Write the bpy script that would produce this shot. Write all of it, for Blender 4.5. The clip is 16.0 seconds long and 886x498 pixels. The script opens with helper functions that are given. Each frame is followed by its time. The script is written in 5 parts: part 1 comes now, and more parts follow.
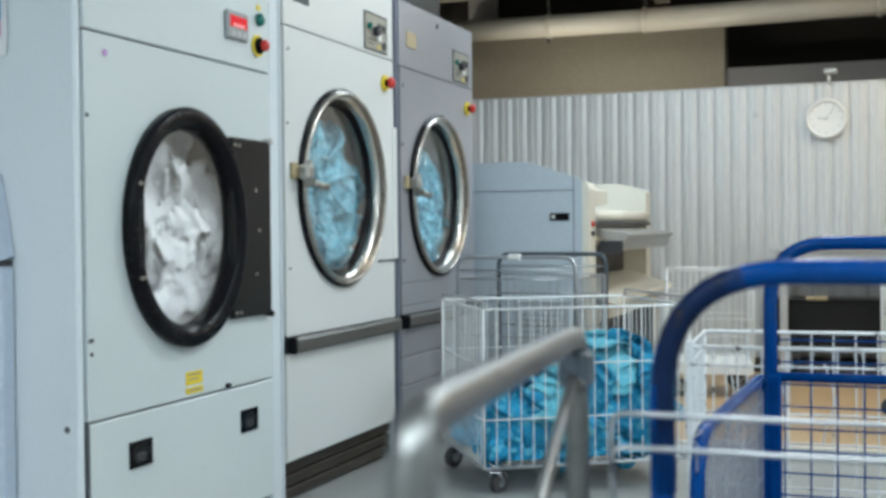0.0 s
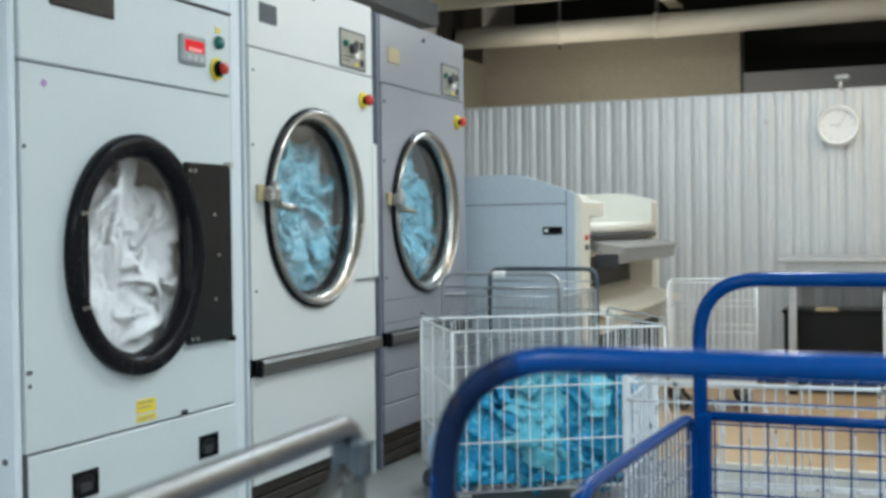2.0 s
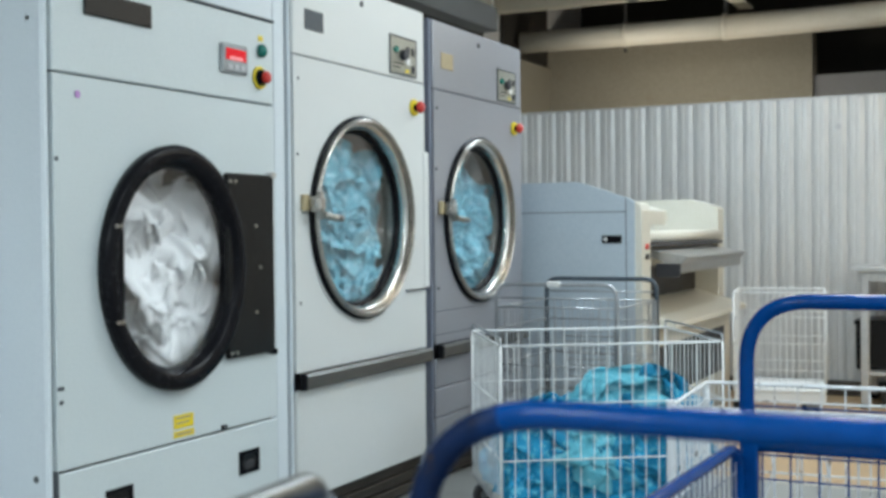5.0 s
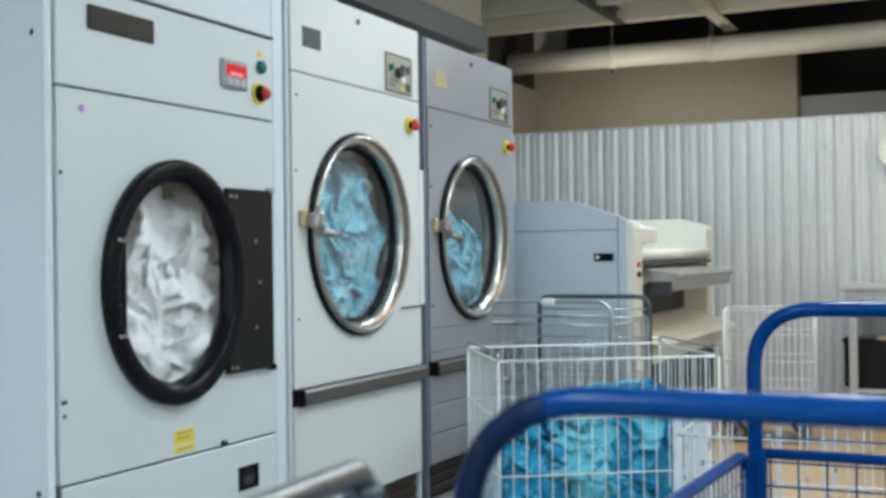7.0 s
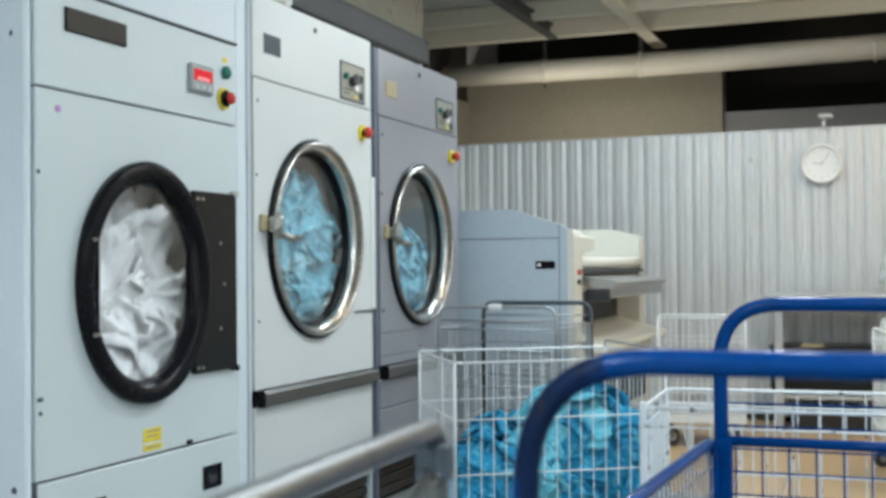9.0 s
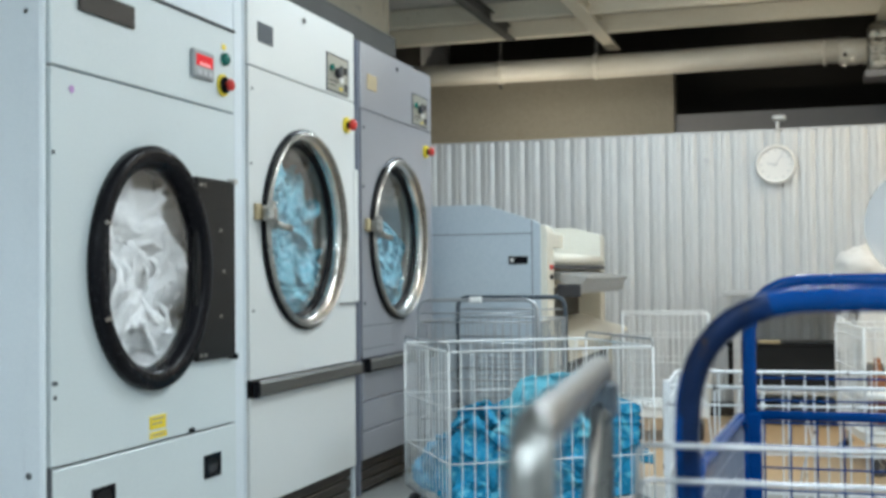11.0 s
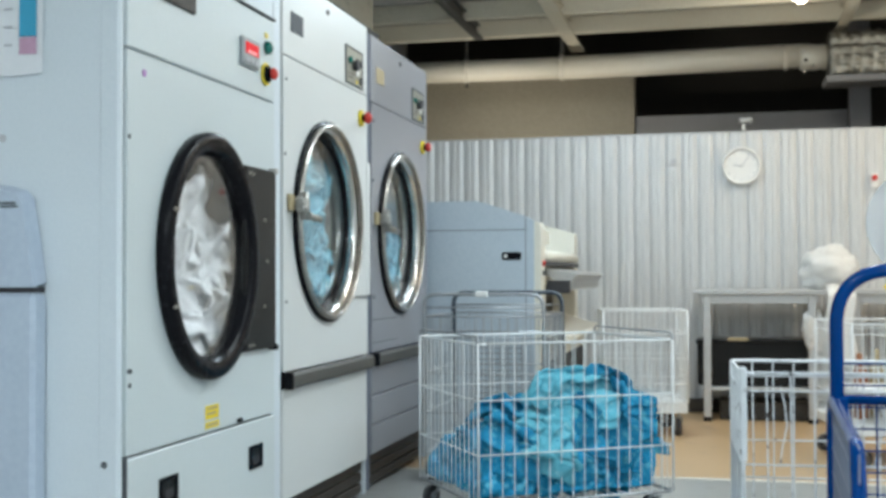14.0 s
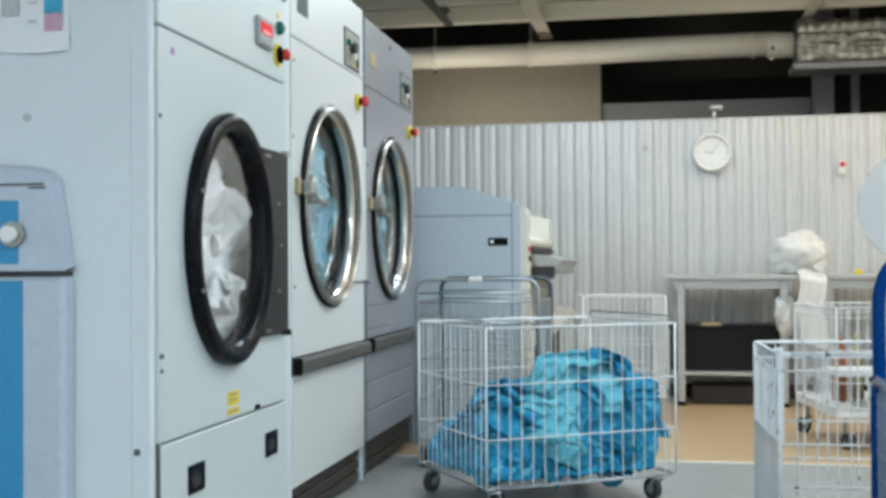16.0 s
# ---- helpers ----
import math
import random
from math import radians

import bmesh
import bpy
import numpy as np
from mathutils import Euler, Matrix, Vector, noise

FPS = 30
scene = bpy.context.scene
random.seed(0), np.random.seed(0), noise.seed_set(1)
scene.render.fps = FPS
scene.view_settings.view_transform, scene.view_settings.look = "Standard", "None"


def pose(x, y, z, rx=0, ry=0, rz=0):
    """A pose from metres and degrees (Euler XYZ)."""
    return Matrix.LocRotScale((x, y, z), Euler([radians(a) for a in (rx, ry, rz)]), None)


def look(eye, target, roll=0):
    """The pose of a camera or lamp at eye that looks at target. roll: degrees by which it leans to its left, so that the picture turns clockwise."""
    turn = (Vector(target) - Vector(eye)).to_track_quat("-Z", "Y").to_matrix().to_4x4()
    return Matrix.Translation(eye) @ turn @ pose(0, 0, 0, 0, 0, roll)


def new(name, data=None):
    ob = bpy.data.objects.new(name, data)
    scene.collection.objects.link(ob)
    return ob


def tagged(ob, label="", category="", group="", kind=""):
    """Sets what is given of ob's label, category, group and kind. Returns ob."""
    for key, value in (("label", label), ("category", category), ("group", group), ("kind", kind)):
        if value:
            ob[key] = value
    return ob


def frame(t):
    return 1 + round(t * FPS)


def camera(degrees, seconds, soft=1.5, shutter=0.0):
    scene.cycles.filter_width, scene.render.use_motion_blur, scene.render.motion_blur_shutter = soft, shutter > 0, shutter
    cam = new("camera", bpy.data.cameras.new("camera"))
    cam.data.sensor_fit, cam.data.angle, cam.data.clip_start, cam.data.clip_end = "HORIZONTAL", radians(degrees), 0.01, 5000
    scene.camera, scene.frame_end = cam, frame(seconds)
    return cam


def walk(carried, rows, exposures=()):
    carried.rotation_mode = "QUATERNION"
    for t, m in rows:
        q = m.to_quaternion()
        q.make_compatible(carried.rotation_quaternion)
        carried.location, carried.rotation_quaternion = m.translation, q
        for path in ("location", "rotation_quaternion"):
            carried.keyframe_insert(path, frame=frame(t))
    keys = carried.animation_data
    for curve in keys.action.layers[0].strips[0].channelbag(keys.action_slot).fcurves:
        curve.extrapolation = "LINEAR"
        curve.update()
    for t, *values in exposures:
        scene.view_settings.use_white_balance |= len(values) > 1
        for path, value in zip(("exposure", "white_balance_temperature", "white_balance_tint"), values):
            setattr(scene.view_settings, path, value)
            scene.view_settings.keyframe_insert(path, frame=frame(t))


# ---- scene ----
cam = camera(41.3, 16.0, soft=3.4, shutter=0.5)
cam.data.dof.use_dof, cam.data.dof.focus_distance, cam.data.dof.aperture_fstop = True, 3.9, 5.6
PATH = [
    (0, (1.893, -2.498, 1.07), (1.201, -0.621, 1.036), -0.5),
    (0.5, (1.965, -2.458, 1.084), (1.263, -0.585, 1.05), -0.5),
    (1, (2.036, -2.43, 1.114), (1.319, -0.563, 1.076), -0.6),
    (1.5, (2.096, -2.395, 1.132), (1.357, -0.537, 1.093), -0.8),
    (2, (2.125, -2.354, 1.149), (1.364, -0.505, 1.113), -0.7),
    (2.5, (2.14, -2.318, 1.169), (1.351, -0.481, 1.13), -0.8),
    (3, (2.159, -2.272, 1.176), (1.335, -0.45, 1.1336), -0.7),
    (3.5, (2.168, -2.243, 1.182), (1.321, -0.432, 1.1402), -0.6),
    (4, (2.173, -2.218, 1.19), (1.302, -0.418, 1.1447), -0.5),
    (6.5, (2.127, -2.228, 1.155), (1.262, -0.425, 1.1569), -0.7),
    (7, (2.116, -2.255, 1.15), (1.27, -0.442, 1.16), -0.7),
    (7.5, (2.101, -2.288, 1.14), (1.284, -0.463, 1.1594), -0.6),
    (8, (2.079, -2.334, 1.132), (1.299, -0.492, 1.1568), -0.5),
    (8.5, (2.057, -2.367, 1.125), (1.308, -0.513, 1.1523), -0.5),
    (9, (2.027, -2.404, 1.115), (1.311, -0.537, 1.1478), -0.5),
    (11.5, (1.735, -2.512, 1.046), (1.149, -0.6, 1.09), -0.4),
    (12, (1.657, -2.531, 1.048), (1.079, -0.617, 1.09), -0.2),
    (12.5, (1.592, -2.554, 1.043), (1.031, -0.635, 1.088), -0.2),
    (13, (1.533, -2.587, 1.036), (1.005, -0.658, 1.083), -0.2),
    (13.5, (1.482, -2.613, 1.029), (0.988, -0.675, 1.078), -0.1),
    (14, (1.42, -2.624, 1.019), (0.959, -0.678, 1.067), -0.2),
    (14.5, (1.366, -2.628, 1.013), (0.93, -0.676, 1.062), -0.1),
    (15, (1.303, -2.632, 1.01), (0.897, -0.674, 1.056), -0.2),
    (15.5, (1.244, -2.638, 1.006), (0.862, -0.675, 1.045), -0.3),
    (16, (1.178, -2.642, 1.003), (0.817, -0.675, 1.032), -0.4),
]
walk(cam, [(t, look(eye, target, roll)) for t, eye, target, roll in PATH],
     exposures=[(0, -0.22), (4, -0.24), (9, -0.20), (12, -0.13), (16, -0.11)])

# ---- light ----
world = bpy.data.worlds.new("world")
scene.world = world
world.use_nodes = True
world.node_tree.nodes["Background"].inputs[0].default_value = (0.60, 0.70, 0.80, 1)
world.node_tree.nodes["Background"].inputs[1].default_value = 0.05


def floor_z(y):
    """The floor falls very gently towards the back wall."""
    return 0.132 - 0.016 * y


# ---- materials ----
def mat(name, color, rough=0.5, metal=0.0, var=0.12, scale=3.0, fine=60.0, bump=0.02, dirt=None, dirt_at=0.62,
        stretch=(1, 1, 1), spec=0.5, island=0.0, coat=0.0):
    m = bpy.data.materials.new(name)
    m.use_nodes = True
    nt = m.node_tree
    n, link = nt.nodes, nt.links.new
    p = n["Principled BSDF"]
    tc = n.new("ShaderNodeTexCoord")
    mp = n.new("ShaderNodeMapping")
    mp.inputs["Scale"].default_value = stretch
    link(tc.outputs["Object"], mp.inputs[0])
    big, small = n.new("ShaderNodeTexNoise"), n.new("ShaderNodeTexNoise")
    big.inputs["Scale"].default_value, small.inputs["Scale"].default_value = scale, fine
    big.inputs["Detail"].default_value, small.inputs["Detail"].default_value = 4, 3
    link(mp.outputs[0], big.inputs[0])
    link(mp.outputs[0], small.inputs[0])
    hi = [min(1, c * (1 + var)) for c in color]
    lo = [c * (1 - var) for c in color]
    ramp = n.new("ShaderNodeMix")
    ramp.data_type = "RGBA"
    ramp.inputs[6].default_value, ramp.inputs[7].default_value = (*lo, 1), (*hi, 1)
    link(big.outputs[0], ramp.inputs[0])
    out = ramp.outputs[2]
    mul = n.new("ShaderNodeMix")
    mul.data_type, mul.blend_type = "RGBA", "OVERLAY"
    mul.inputs[0].default_value = 0.12 + var * 0.6
    link(out, mul.inputs[6])
    link(small.outputs[0], mul.inputs[7])
    out = mul.outputs[2]
    if dirt:
        d = n.new("ShaderNodeTexNoise")
        d.inputs["Scale"].default_value, d.inputs["Detail"].default_value = scale * 4.3, 6
        link(mp.outputs[0], d.inputs[0])
        r = n.new("ShaderNodeValToRGB")
        r.color_ramp.elements[0].position, r.color_ramp.elements[1].position = dirt_at, dirt_at + 0.1
        link(d.outputs[0], r.inputs[0])
        x = n.new("ShaderNodeMix")
        x.data_type = "RGBA"
        x.inputs[7].default_value = (*dirt, 1)
        link(r.outputs[0], x.inputs[0])
        link(out, x.inputs[6])
        out = x.outputs[2]
    if island:
        g = n.new("ShaderNodeNewGeometry")
        o = n.new("ShaderNodeObjectInfo")
        add = n.new("ShaderNodeMath")
        link(g.outputs["Random Per Island"], add.inputs[0])
        link(o.outputs["Random"], add.inputs[1])
        mr = n.new("ShaderNodeMapRange")
        mr.inputs[1].default_value, mr.inputs[2].default_value = 0, 2
        mr.inputs[3].default_value, mr.inputs[4].default_value = 1 - island, 1 + island
        link(add.outputs[0], mr.inputs[0])
        h = n.new("ShaderNodeHueSaturation")
        link(mr.outputs[0], h.inputs["Value"])
        link(out, h.inputs["Color"])
        out = h.outputs[0]
    link(out, p.inputs["Base Color"])
    rr = n.new("ShaderNodeMapRange")
    rr.inputs[3].default_value, rr.inputs[4].default_value = max(0.02, rough - 0.08), min(1, rough + 0.1)
    link(small.outputs[0], rr.inputs[0])
    link(rr.outputs[0], p.inputs["Roughness"])
    p.inputs["Metallic"].default_value = metal
    p.inputs["Specular IOR Level"].default_value = spec
    p.inputs["Coat Weight"].default_value = coat
    if bump:
        b = n.new("ShaderNodeBump")
        b.inputs["Strength"].default_value, b.inputs["Distance"].default_value = min(1, bump * 8), 0.004
        link(small.outputs[0], b.inputs["Height"])
        link(b.outputs[0], p.inputs["Normal"])
    return m


def glow(name, color, strength):
    m = bpy.data.materials.new(name)
    m.use_nodes = True
    p = m.node_tree.nodes["Principled BSDF"]
    p.inputs["Base Color"].default_value = (*color, 1)
    p.inputs["Emission Color"].default_value = (*color, 1)
    p.inputs["Emission Strength"].default_value = strength
    return m


def clear(name, color, rough=0.02, ior=1.45, alpha=None):
    m = bpy.data.materials.new(name)
    m.use_nodes = True
    p = m.node_tree.nodes["Principled BSDF"]
    p.inputs["Base Color"].default_value = (*color, 1)
    p.inputs["Roughness"].default_value = rough
    p.inputs["IOR"].default_value = ior
    p.inputs["Transmission Weight"].default_value = 1.0
    if alpha is not None:
        p.inputs["Alpha"].default_value = alpha
    return m


PAINT_A = mat("pale_grey_enamel", (0.60, 0.66, 0.67), 0.38, var=0.035, scale=1.4, fine=150, bump=0.006, dirt=(0.50, 0.55, 0.56), dirt_at=0.70)
PAINT_SIDE = mat("pale_blue_enamel", (0.66, 0.72, 0.76), 0.42, var=0.04, scale=1.1, fine=120, bump=0.006, dirt=(0.54, 0.59, 0.62), dirt_at=0.70)
PAINT_B = mat("white_enamel", (0.67, 0.69, 0.68), 0.35, var=0.03, scale=1.6, fine=150, bump=0.006, dirt=(0.64, 0.65, 0.63), dirt_at=0.71)
PAINT_C = mat("lilac_grey_steel", (0.35, 0.362, 0.395), 0.34, metal=0.35, var=0.07, scale=2.2, fine=180, bump=0.008, stretch=(1, 1, 0.25))
STEEL_DARK = mat("blue_grey_steel", (0.20, 0.22, 0.28), 0.42, metal=0.3, var=0.12, scale=3, bump=0.01)
SEAM = mat("dark_seam", (0.09, 0.10, 0.11), 0.7, var=0.15)
BLACK = mat("black_rubber", (0.008, 0.008, 0.010), 0.24, var=0.3, scale=6, bump=0.006, spec=0.09)
BLACK_PLATE = mat("black_powder_coat", (0.010, 0.010, 0.010), 0.28, var=0.25, scale=4, fine=300, bump=0.008, spec=0.20)
CHROME = mat("polished_steel", (0.44, 0.425, 0.39), 0.27, metal=1.0, var=0.05, scale=9, fine=220, bump=0.003)
BRUSHED = mat("brushed_steel", (0.52, 0.51, 0.49), 0.32, metal=1.0, var=0.10, scale=7, fine=160, bump=0.008, dirt=(0.30, 0.27, 0.22), dirt_at=0.66)
COLLAR = mat("dull_steel_collar", (0.62, 0.61, 0.58), 0.20, metal=1.0, var=0.02, scale=4, fine=9, bump=0.0)
GRIP = mat("grimy_navy_grip", (0.003, 0.012, 0.045), 0.45, var=0.4, scale=18, bump=0.03, dirt=(0.03, 0.022, 0.016), dirt_at=0.62, spec=0.15)


def fade_grip(m, paint):
    """Grime that thins out into the paint along the tube."""
    nt = m.node_tree
    n, link = nt.nodes, nt.links.new
    p = n["Principled BSDF"]
    src = p.inputs["Base Color"].links[0].from_socket
    tc, sep, nz, mix, add = n.new("ShaderNodeTexCoord"), n.new("ShaderNodeSeparateXYZ"), n.new("ShaderNodeTexNoise"), n.new("ShaderNodeMix"), n.new("ShaderNodeMath")
    nz.inputs["Scale"].default_value = 30
    link(tc.outputs["Object"], sep.inputs[0])
    link(tc.outputs["Object"], nz.inputs[0])
    rx, rz, top = n.new("ShaderNodeMapRange"), n.new("ShaderNodeMapRange"), n.new("ShaderNodeMath")
    for r, lo, hi in ((rx, 0.060, 0.140), (rz, 0.74, 0.67)):
        r.inputs[1].default_value, r.inputs[2].default_value = lo, hi
    link(sep.outputs[0], rx.inputs[0])
    link(sep.outputs[2], rz.inputs[0])
    top.operation = "MAXIMUM"
    link(rx.outputs[0], top.inputs[0])
    link(rz.outputs[0], top.inputs[1])
    add.operation = "MULTIPLY_ADD"
    link(nz.outputs[0], add.inputs[0])
    add.inputs[1].default_value = 0.5
    link(top.outputs[0], add.inputs[2])
    fit = n.new("ShaderNodeMapRange")
    fit.inputs[1].default_value, fit.inputs[2].default_value = 0.35, 1.15
    link(add.outputs[0], fit.inputs[0])
    mix.data_type = "RGBA"
    mix.inputs[7].default_value = (*paint, 1)
    link(fit.outputs[0], mix.inputs[0])
    link(src, mix.inputs[6])
    link(mix.outputs[2], p.inputs["Base Color"])


fade_grip(GRIP, (0.0, 0.043, 0.195))
BAR = mat("grey_brown_extrusion", (0.13, 0.125, 0.115), 0.38, metal=0.55, var=0.15, scale=8, stretch=(1, 0.15, 1))
KICK = mat("worn_brown_plinth", (0.042, 0.035, 0.028), 0.5, metal=0.2, var=0.6, scale=9, fine=45, stretch=(1, 0.12, 2), bump=0.03, dirt=(0.10, 0.085, 0.065), dirt_at=0.62)
DRUM = mat("drum_steel", (0.30, 0.28, 0.25), 0.4, metal=0.7, var=0.2, scale=10, fine=90, bump=0.06)
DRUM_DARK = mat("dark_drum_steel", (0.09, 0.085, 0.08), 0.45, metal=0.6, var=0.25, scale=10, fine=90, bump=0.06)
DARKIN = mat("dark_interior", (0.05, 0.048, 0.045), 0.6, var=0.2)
GLASS = clear("door_glass", (0.97, 0.99, 1.0))
YELLOW = mat("yellow_plastic", (0.80, 0.62, 0.02), 0.45, var=0.06)
RED = mat("red_plastic", (0.55, 0.03, 0.02), 0.3, var=0.06)
GREEN = mat("green_lens", (0.01, 0.16, 0.13), 0.2, var=0.1)
TAN = mat("tan_label", (0.42, 0.34, 0.20), 0.5, var=0.12)
PURPLE = mat("purple_sticker", (0.42, 0.22, 0.50), 0.5, var=0.2, scale=90)
LED = glow("red_display", (0.50, 0.006, 0.012), 0.75)
LED.node_tree.nodes["Principled BSDF"].inputs["Specular IOR Level"].default_value = 0.15
DIGIT = glow("lit_digits", (0.9, 0.30, 0.30), 0.30)
LEDBOX = mat("display_bezel", (0.33, 0.35, 0.36), 0.4, var=0.05)
PANEL = mat("control_plate", (0.36, 0.36, 0.31), 0.35, metal=0.4, var=0.1)
INK = mat("dark_print", (0.03, 0.03, 0.035), 0.5, var=0.2)
WHITE = mat("white_plastic", (0.80, 0.80, 0.78), 0.45, var=0.04)
CHIPPED = mat("chipped_white_paint", (0.74, 0.77, 0.79), 0.45, var=0.06, scale=9, dirt=(0.05, 0.045, 0.05), dirt_at=0.60)
WIRE = mat("white_coated_wire", (0.78, 0.80, 0.80), 0.4, var=0.06, scale=12, dirt=(0.30, 0.26, 0.22), dirt_at=0.68)
ZINC = mat("zinc_wire", (0.42, 0.44, 0.46), 0.36, metal=0.8, var=0.15, scale=14, bump=0.01)
TUBE = mat("scuffed_grey_tube", (0.20, 0.205, 0.20), 0.30, metal=0.9, var=0.14, scale=9, fine=60, bump=0.004, dirt=(0.12, 0.12, 0.12), dirt_at=0.62)
TUBE_DARK = mat("dark_slate_tube", (0.06, 0.08, 0.10), 0.4, metal=0.2, var=0.2, scale=8)
BLUE = mat("blue_lacquer", (0.0, 0.043, 0.195), 0.18, spec=0.14, var=0.14, scale=7, fine=70, bump=0.01, dirt=(0.03, 0.03, 0.05), dirt_at=0.70)
TOWEL_W = mat("white_terry", (0.80, 0.80, 0.80), 0.95, var=0.06, scale=7, fine=420, bump=0.12, spec=0.1)
TOWEL_B = mat("turquoise_terry", (0.15, 0.38, 0.47), 0.95, var=0.25, scale=9, fine=260, bump=0.16, spec=0.1, dirt=(0.30, 0.52, 0.60), dirt_at=0.53)
# The dirt tint here is paler: it stands in for light on folds.
TOWEL_D = mat("bright_blue_terry", (0.023, 0.265, 0.47), 0.95, var=0.40, scale=8, fine=220, bump=0.3, spec=0.1, island=0.40, dirt=(0.12, 0.46, 0.60), dirt_at=0.54)
# Paler copy of the blue terry, for the lit towels of the heap.
TOWEL_P = mat("lit_blue_terry", (0.13, 0.46, 0.58), 0.95, var=0.30, scale=8, fine=220, bump=0.3, spec=0.1, dirt=(0.28, 0.60, 0.68), dirt_at=0.56)
SHEET = mat("galvanised_sheet", (0.61, 0.62, 0.62), 0.42, metal=0.3, var=0.07, scale=2.0, fine=40, bump=0.008, stretch=(1, 1, 0.2))
CREAM = mat("cream_enamel", (0.74, 0.72, 0.63), 0.42, var=0.05, scale=2.5, bump=0.008, dirt=(0.50, 0.44, 0.32), dirt_at=0.70)
FOLDER = mat("pale_blue_grey_enamel", (0.50, 0.58, 0.64), 0.42, var=0.03, scale=1.5, bump=0.006)
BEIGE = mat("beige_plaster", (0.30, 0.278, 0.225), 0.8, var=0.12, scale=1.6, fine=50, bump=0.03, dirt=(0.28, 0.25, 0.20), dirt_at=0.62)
CEIL = mat("grey_ceiling_sheet", (0.39, 0.39, 0.38), 0.7, var=0.12, scale=1.2, fine=40, bump=0.02, dirt=(0.38, 0.37, 0.35), dirt_at=0.62)
BEAM = mat("cream_beam", (0.58, 0.55, 0.46), 0.6, var=0.10, scale=3, bump=0.01, dirt=(0.30, 0.27, 0.2), dirt_at=0.66)
BEAM_DARK = mat("dull_steel_beam", (0.07, 0.07, 0.068), 0.6, metal=0.2, var=0.2, scale=4)
SOFFIT = mat("brown_boxed_beam", (0.19, 0.165, 0.12), 0.6, var=0.15, scale=3, bump=0.01, dirt=(0.12, 0.10, 0.075), dirt_at=0.60)
# Near-black colour stands in for unlit space behind the partition.
VOID = mat("unlit_black", (0.030, 0.027, 0.023), 0.8, var=0.4, scale=2)
PIPE = mat("cream_pipe", (0.66, 0.63, 0.55), 0.42, var=0.06, scale=4, bump=0.008, dirt=(0.45, 0.41, 0.33), dirt_at=0.68)
FOIL = mat("silver_foil", (0.30, 0.295, 0.27), 0.38, metal=0.9, var=0.25, scale=16, fine=34, bump=0.4)
WALL = mat("off_white_wall", (0.74, 0.75, 0.75), 0.7, var=0.05, scale=1.0, fine=60, bump=0.02)
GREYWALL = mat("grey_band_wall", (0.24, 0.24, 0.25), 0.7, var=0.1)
FLOOR_N = mat("grey_epoxy_floor", (0.29, 0.30, 0.29), 0.34, var=0.12, scale=1.8, fine=90, bump=0.012, dirt=(0.24, 0.24, 0.23), dirt_at=0.60)
FLOOR_F = mat("tan_epoxy_floor", (0.50, 0.34, 0.18), 0.34, var=0.10, scale=1.5, fine=90, bump=0.012, dirt=(0.40, 0.28, 0.16), dirt_at=0.62)
LINE = mat("white_floor_line", (0.66, 0.64, 0.58), 0.5, var=0.1, scale=12)
TABLE = mat("galvanised_table", (0.50, 0.51, 0.51), 0.4, metal=0.5, var=0.12, scale=5)
PLASTIC = mat("white_bag_film", (0.72, 0.72, 0.70), 0.4, var=0.04, scale=8, bump=0.05)
PAPER = mat("white_paper", (0.78, 0.80, 0.82), 0.8, var=0.03)
CYAN = mat("cyan_print", (0.05, 0.36, 0.55), 0.7, var=0.06)
PINK = mat("pink_print", (0.55, 0.34, 0.46), 0.7, var=0.06)
PALE = mat("pale_grey_print", (0.50, 0.51, 0.53), 0.7, var=0.06)
WASH = mat("blue_grey_panel", (0.47, 0.545, 0.64), 0.38, var=0.04, scale=2, bump=0.006)
WASHBLUE = mat("bright_blue_panel", (0.03, 0.27, 0.52), 0.35, var=0.06, scale=2)
CASTER = mat("caster_rubber", (0.05, 0.05, 0.055), 0.5, var=0.3, scale=20)
CLOCKF = mat("clock_face", (0.80, 0.80, 0.78), 0.4, var=0.02)
SCREEN = clear("tinted_acrylic", (0.60, 0.66, 0.72), rough=0.3, ior=1.2, alpha=0.42)
SCREEN.node_tree.nodes["Principled BSDF"].inputs["Transmission Weight"].default_value = 0.35
RUST = mat("rust_orange_plastic", (0.30, 0.11, 0.04), 0.45, var=0.1)
LAMPM = glow("lamp_tube", (1.0, 0.97, 0.90), 9.0)
BULB = glow("lamp_globe", (1.0, 0.93, 0.75), 7.0)


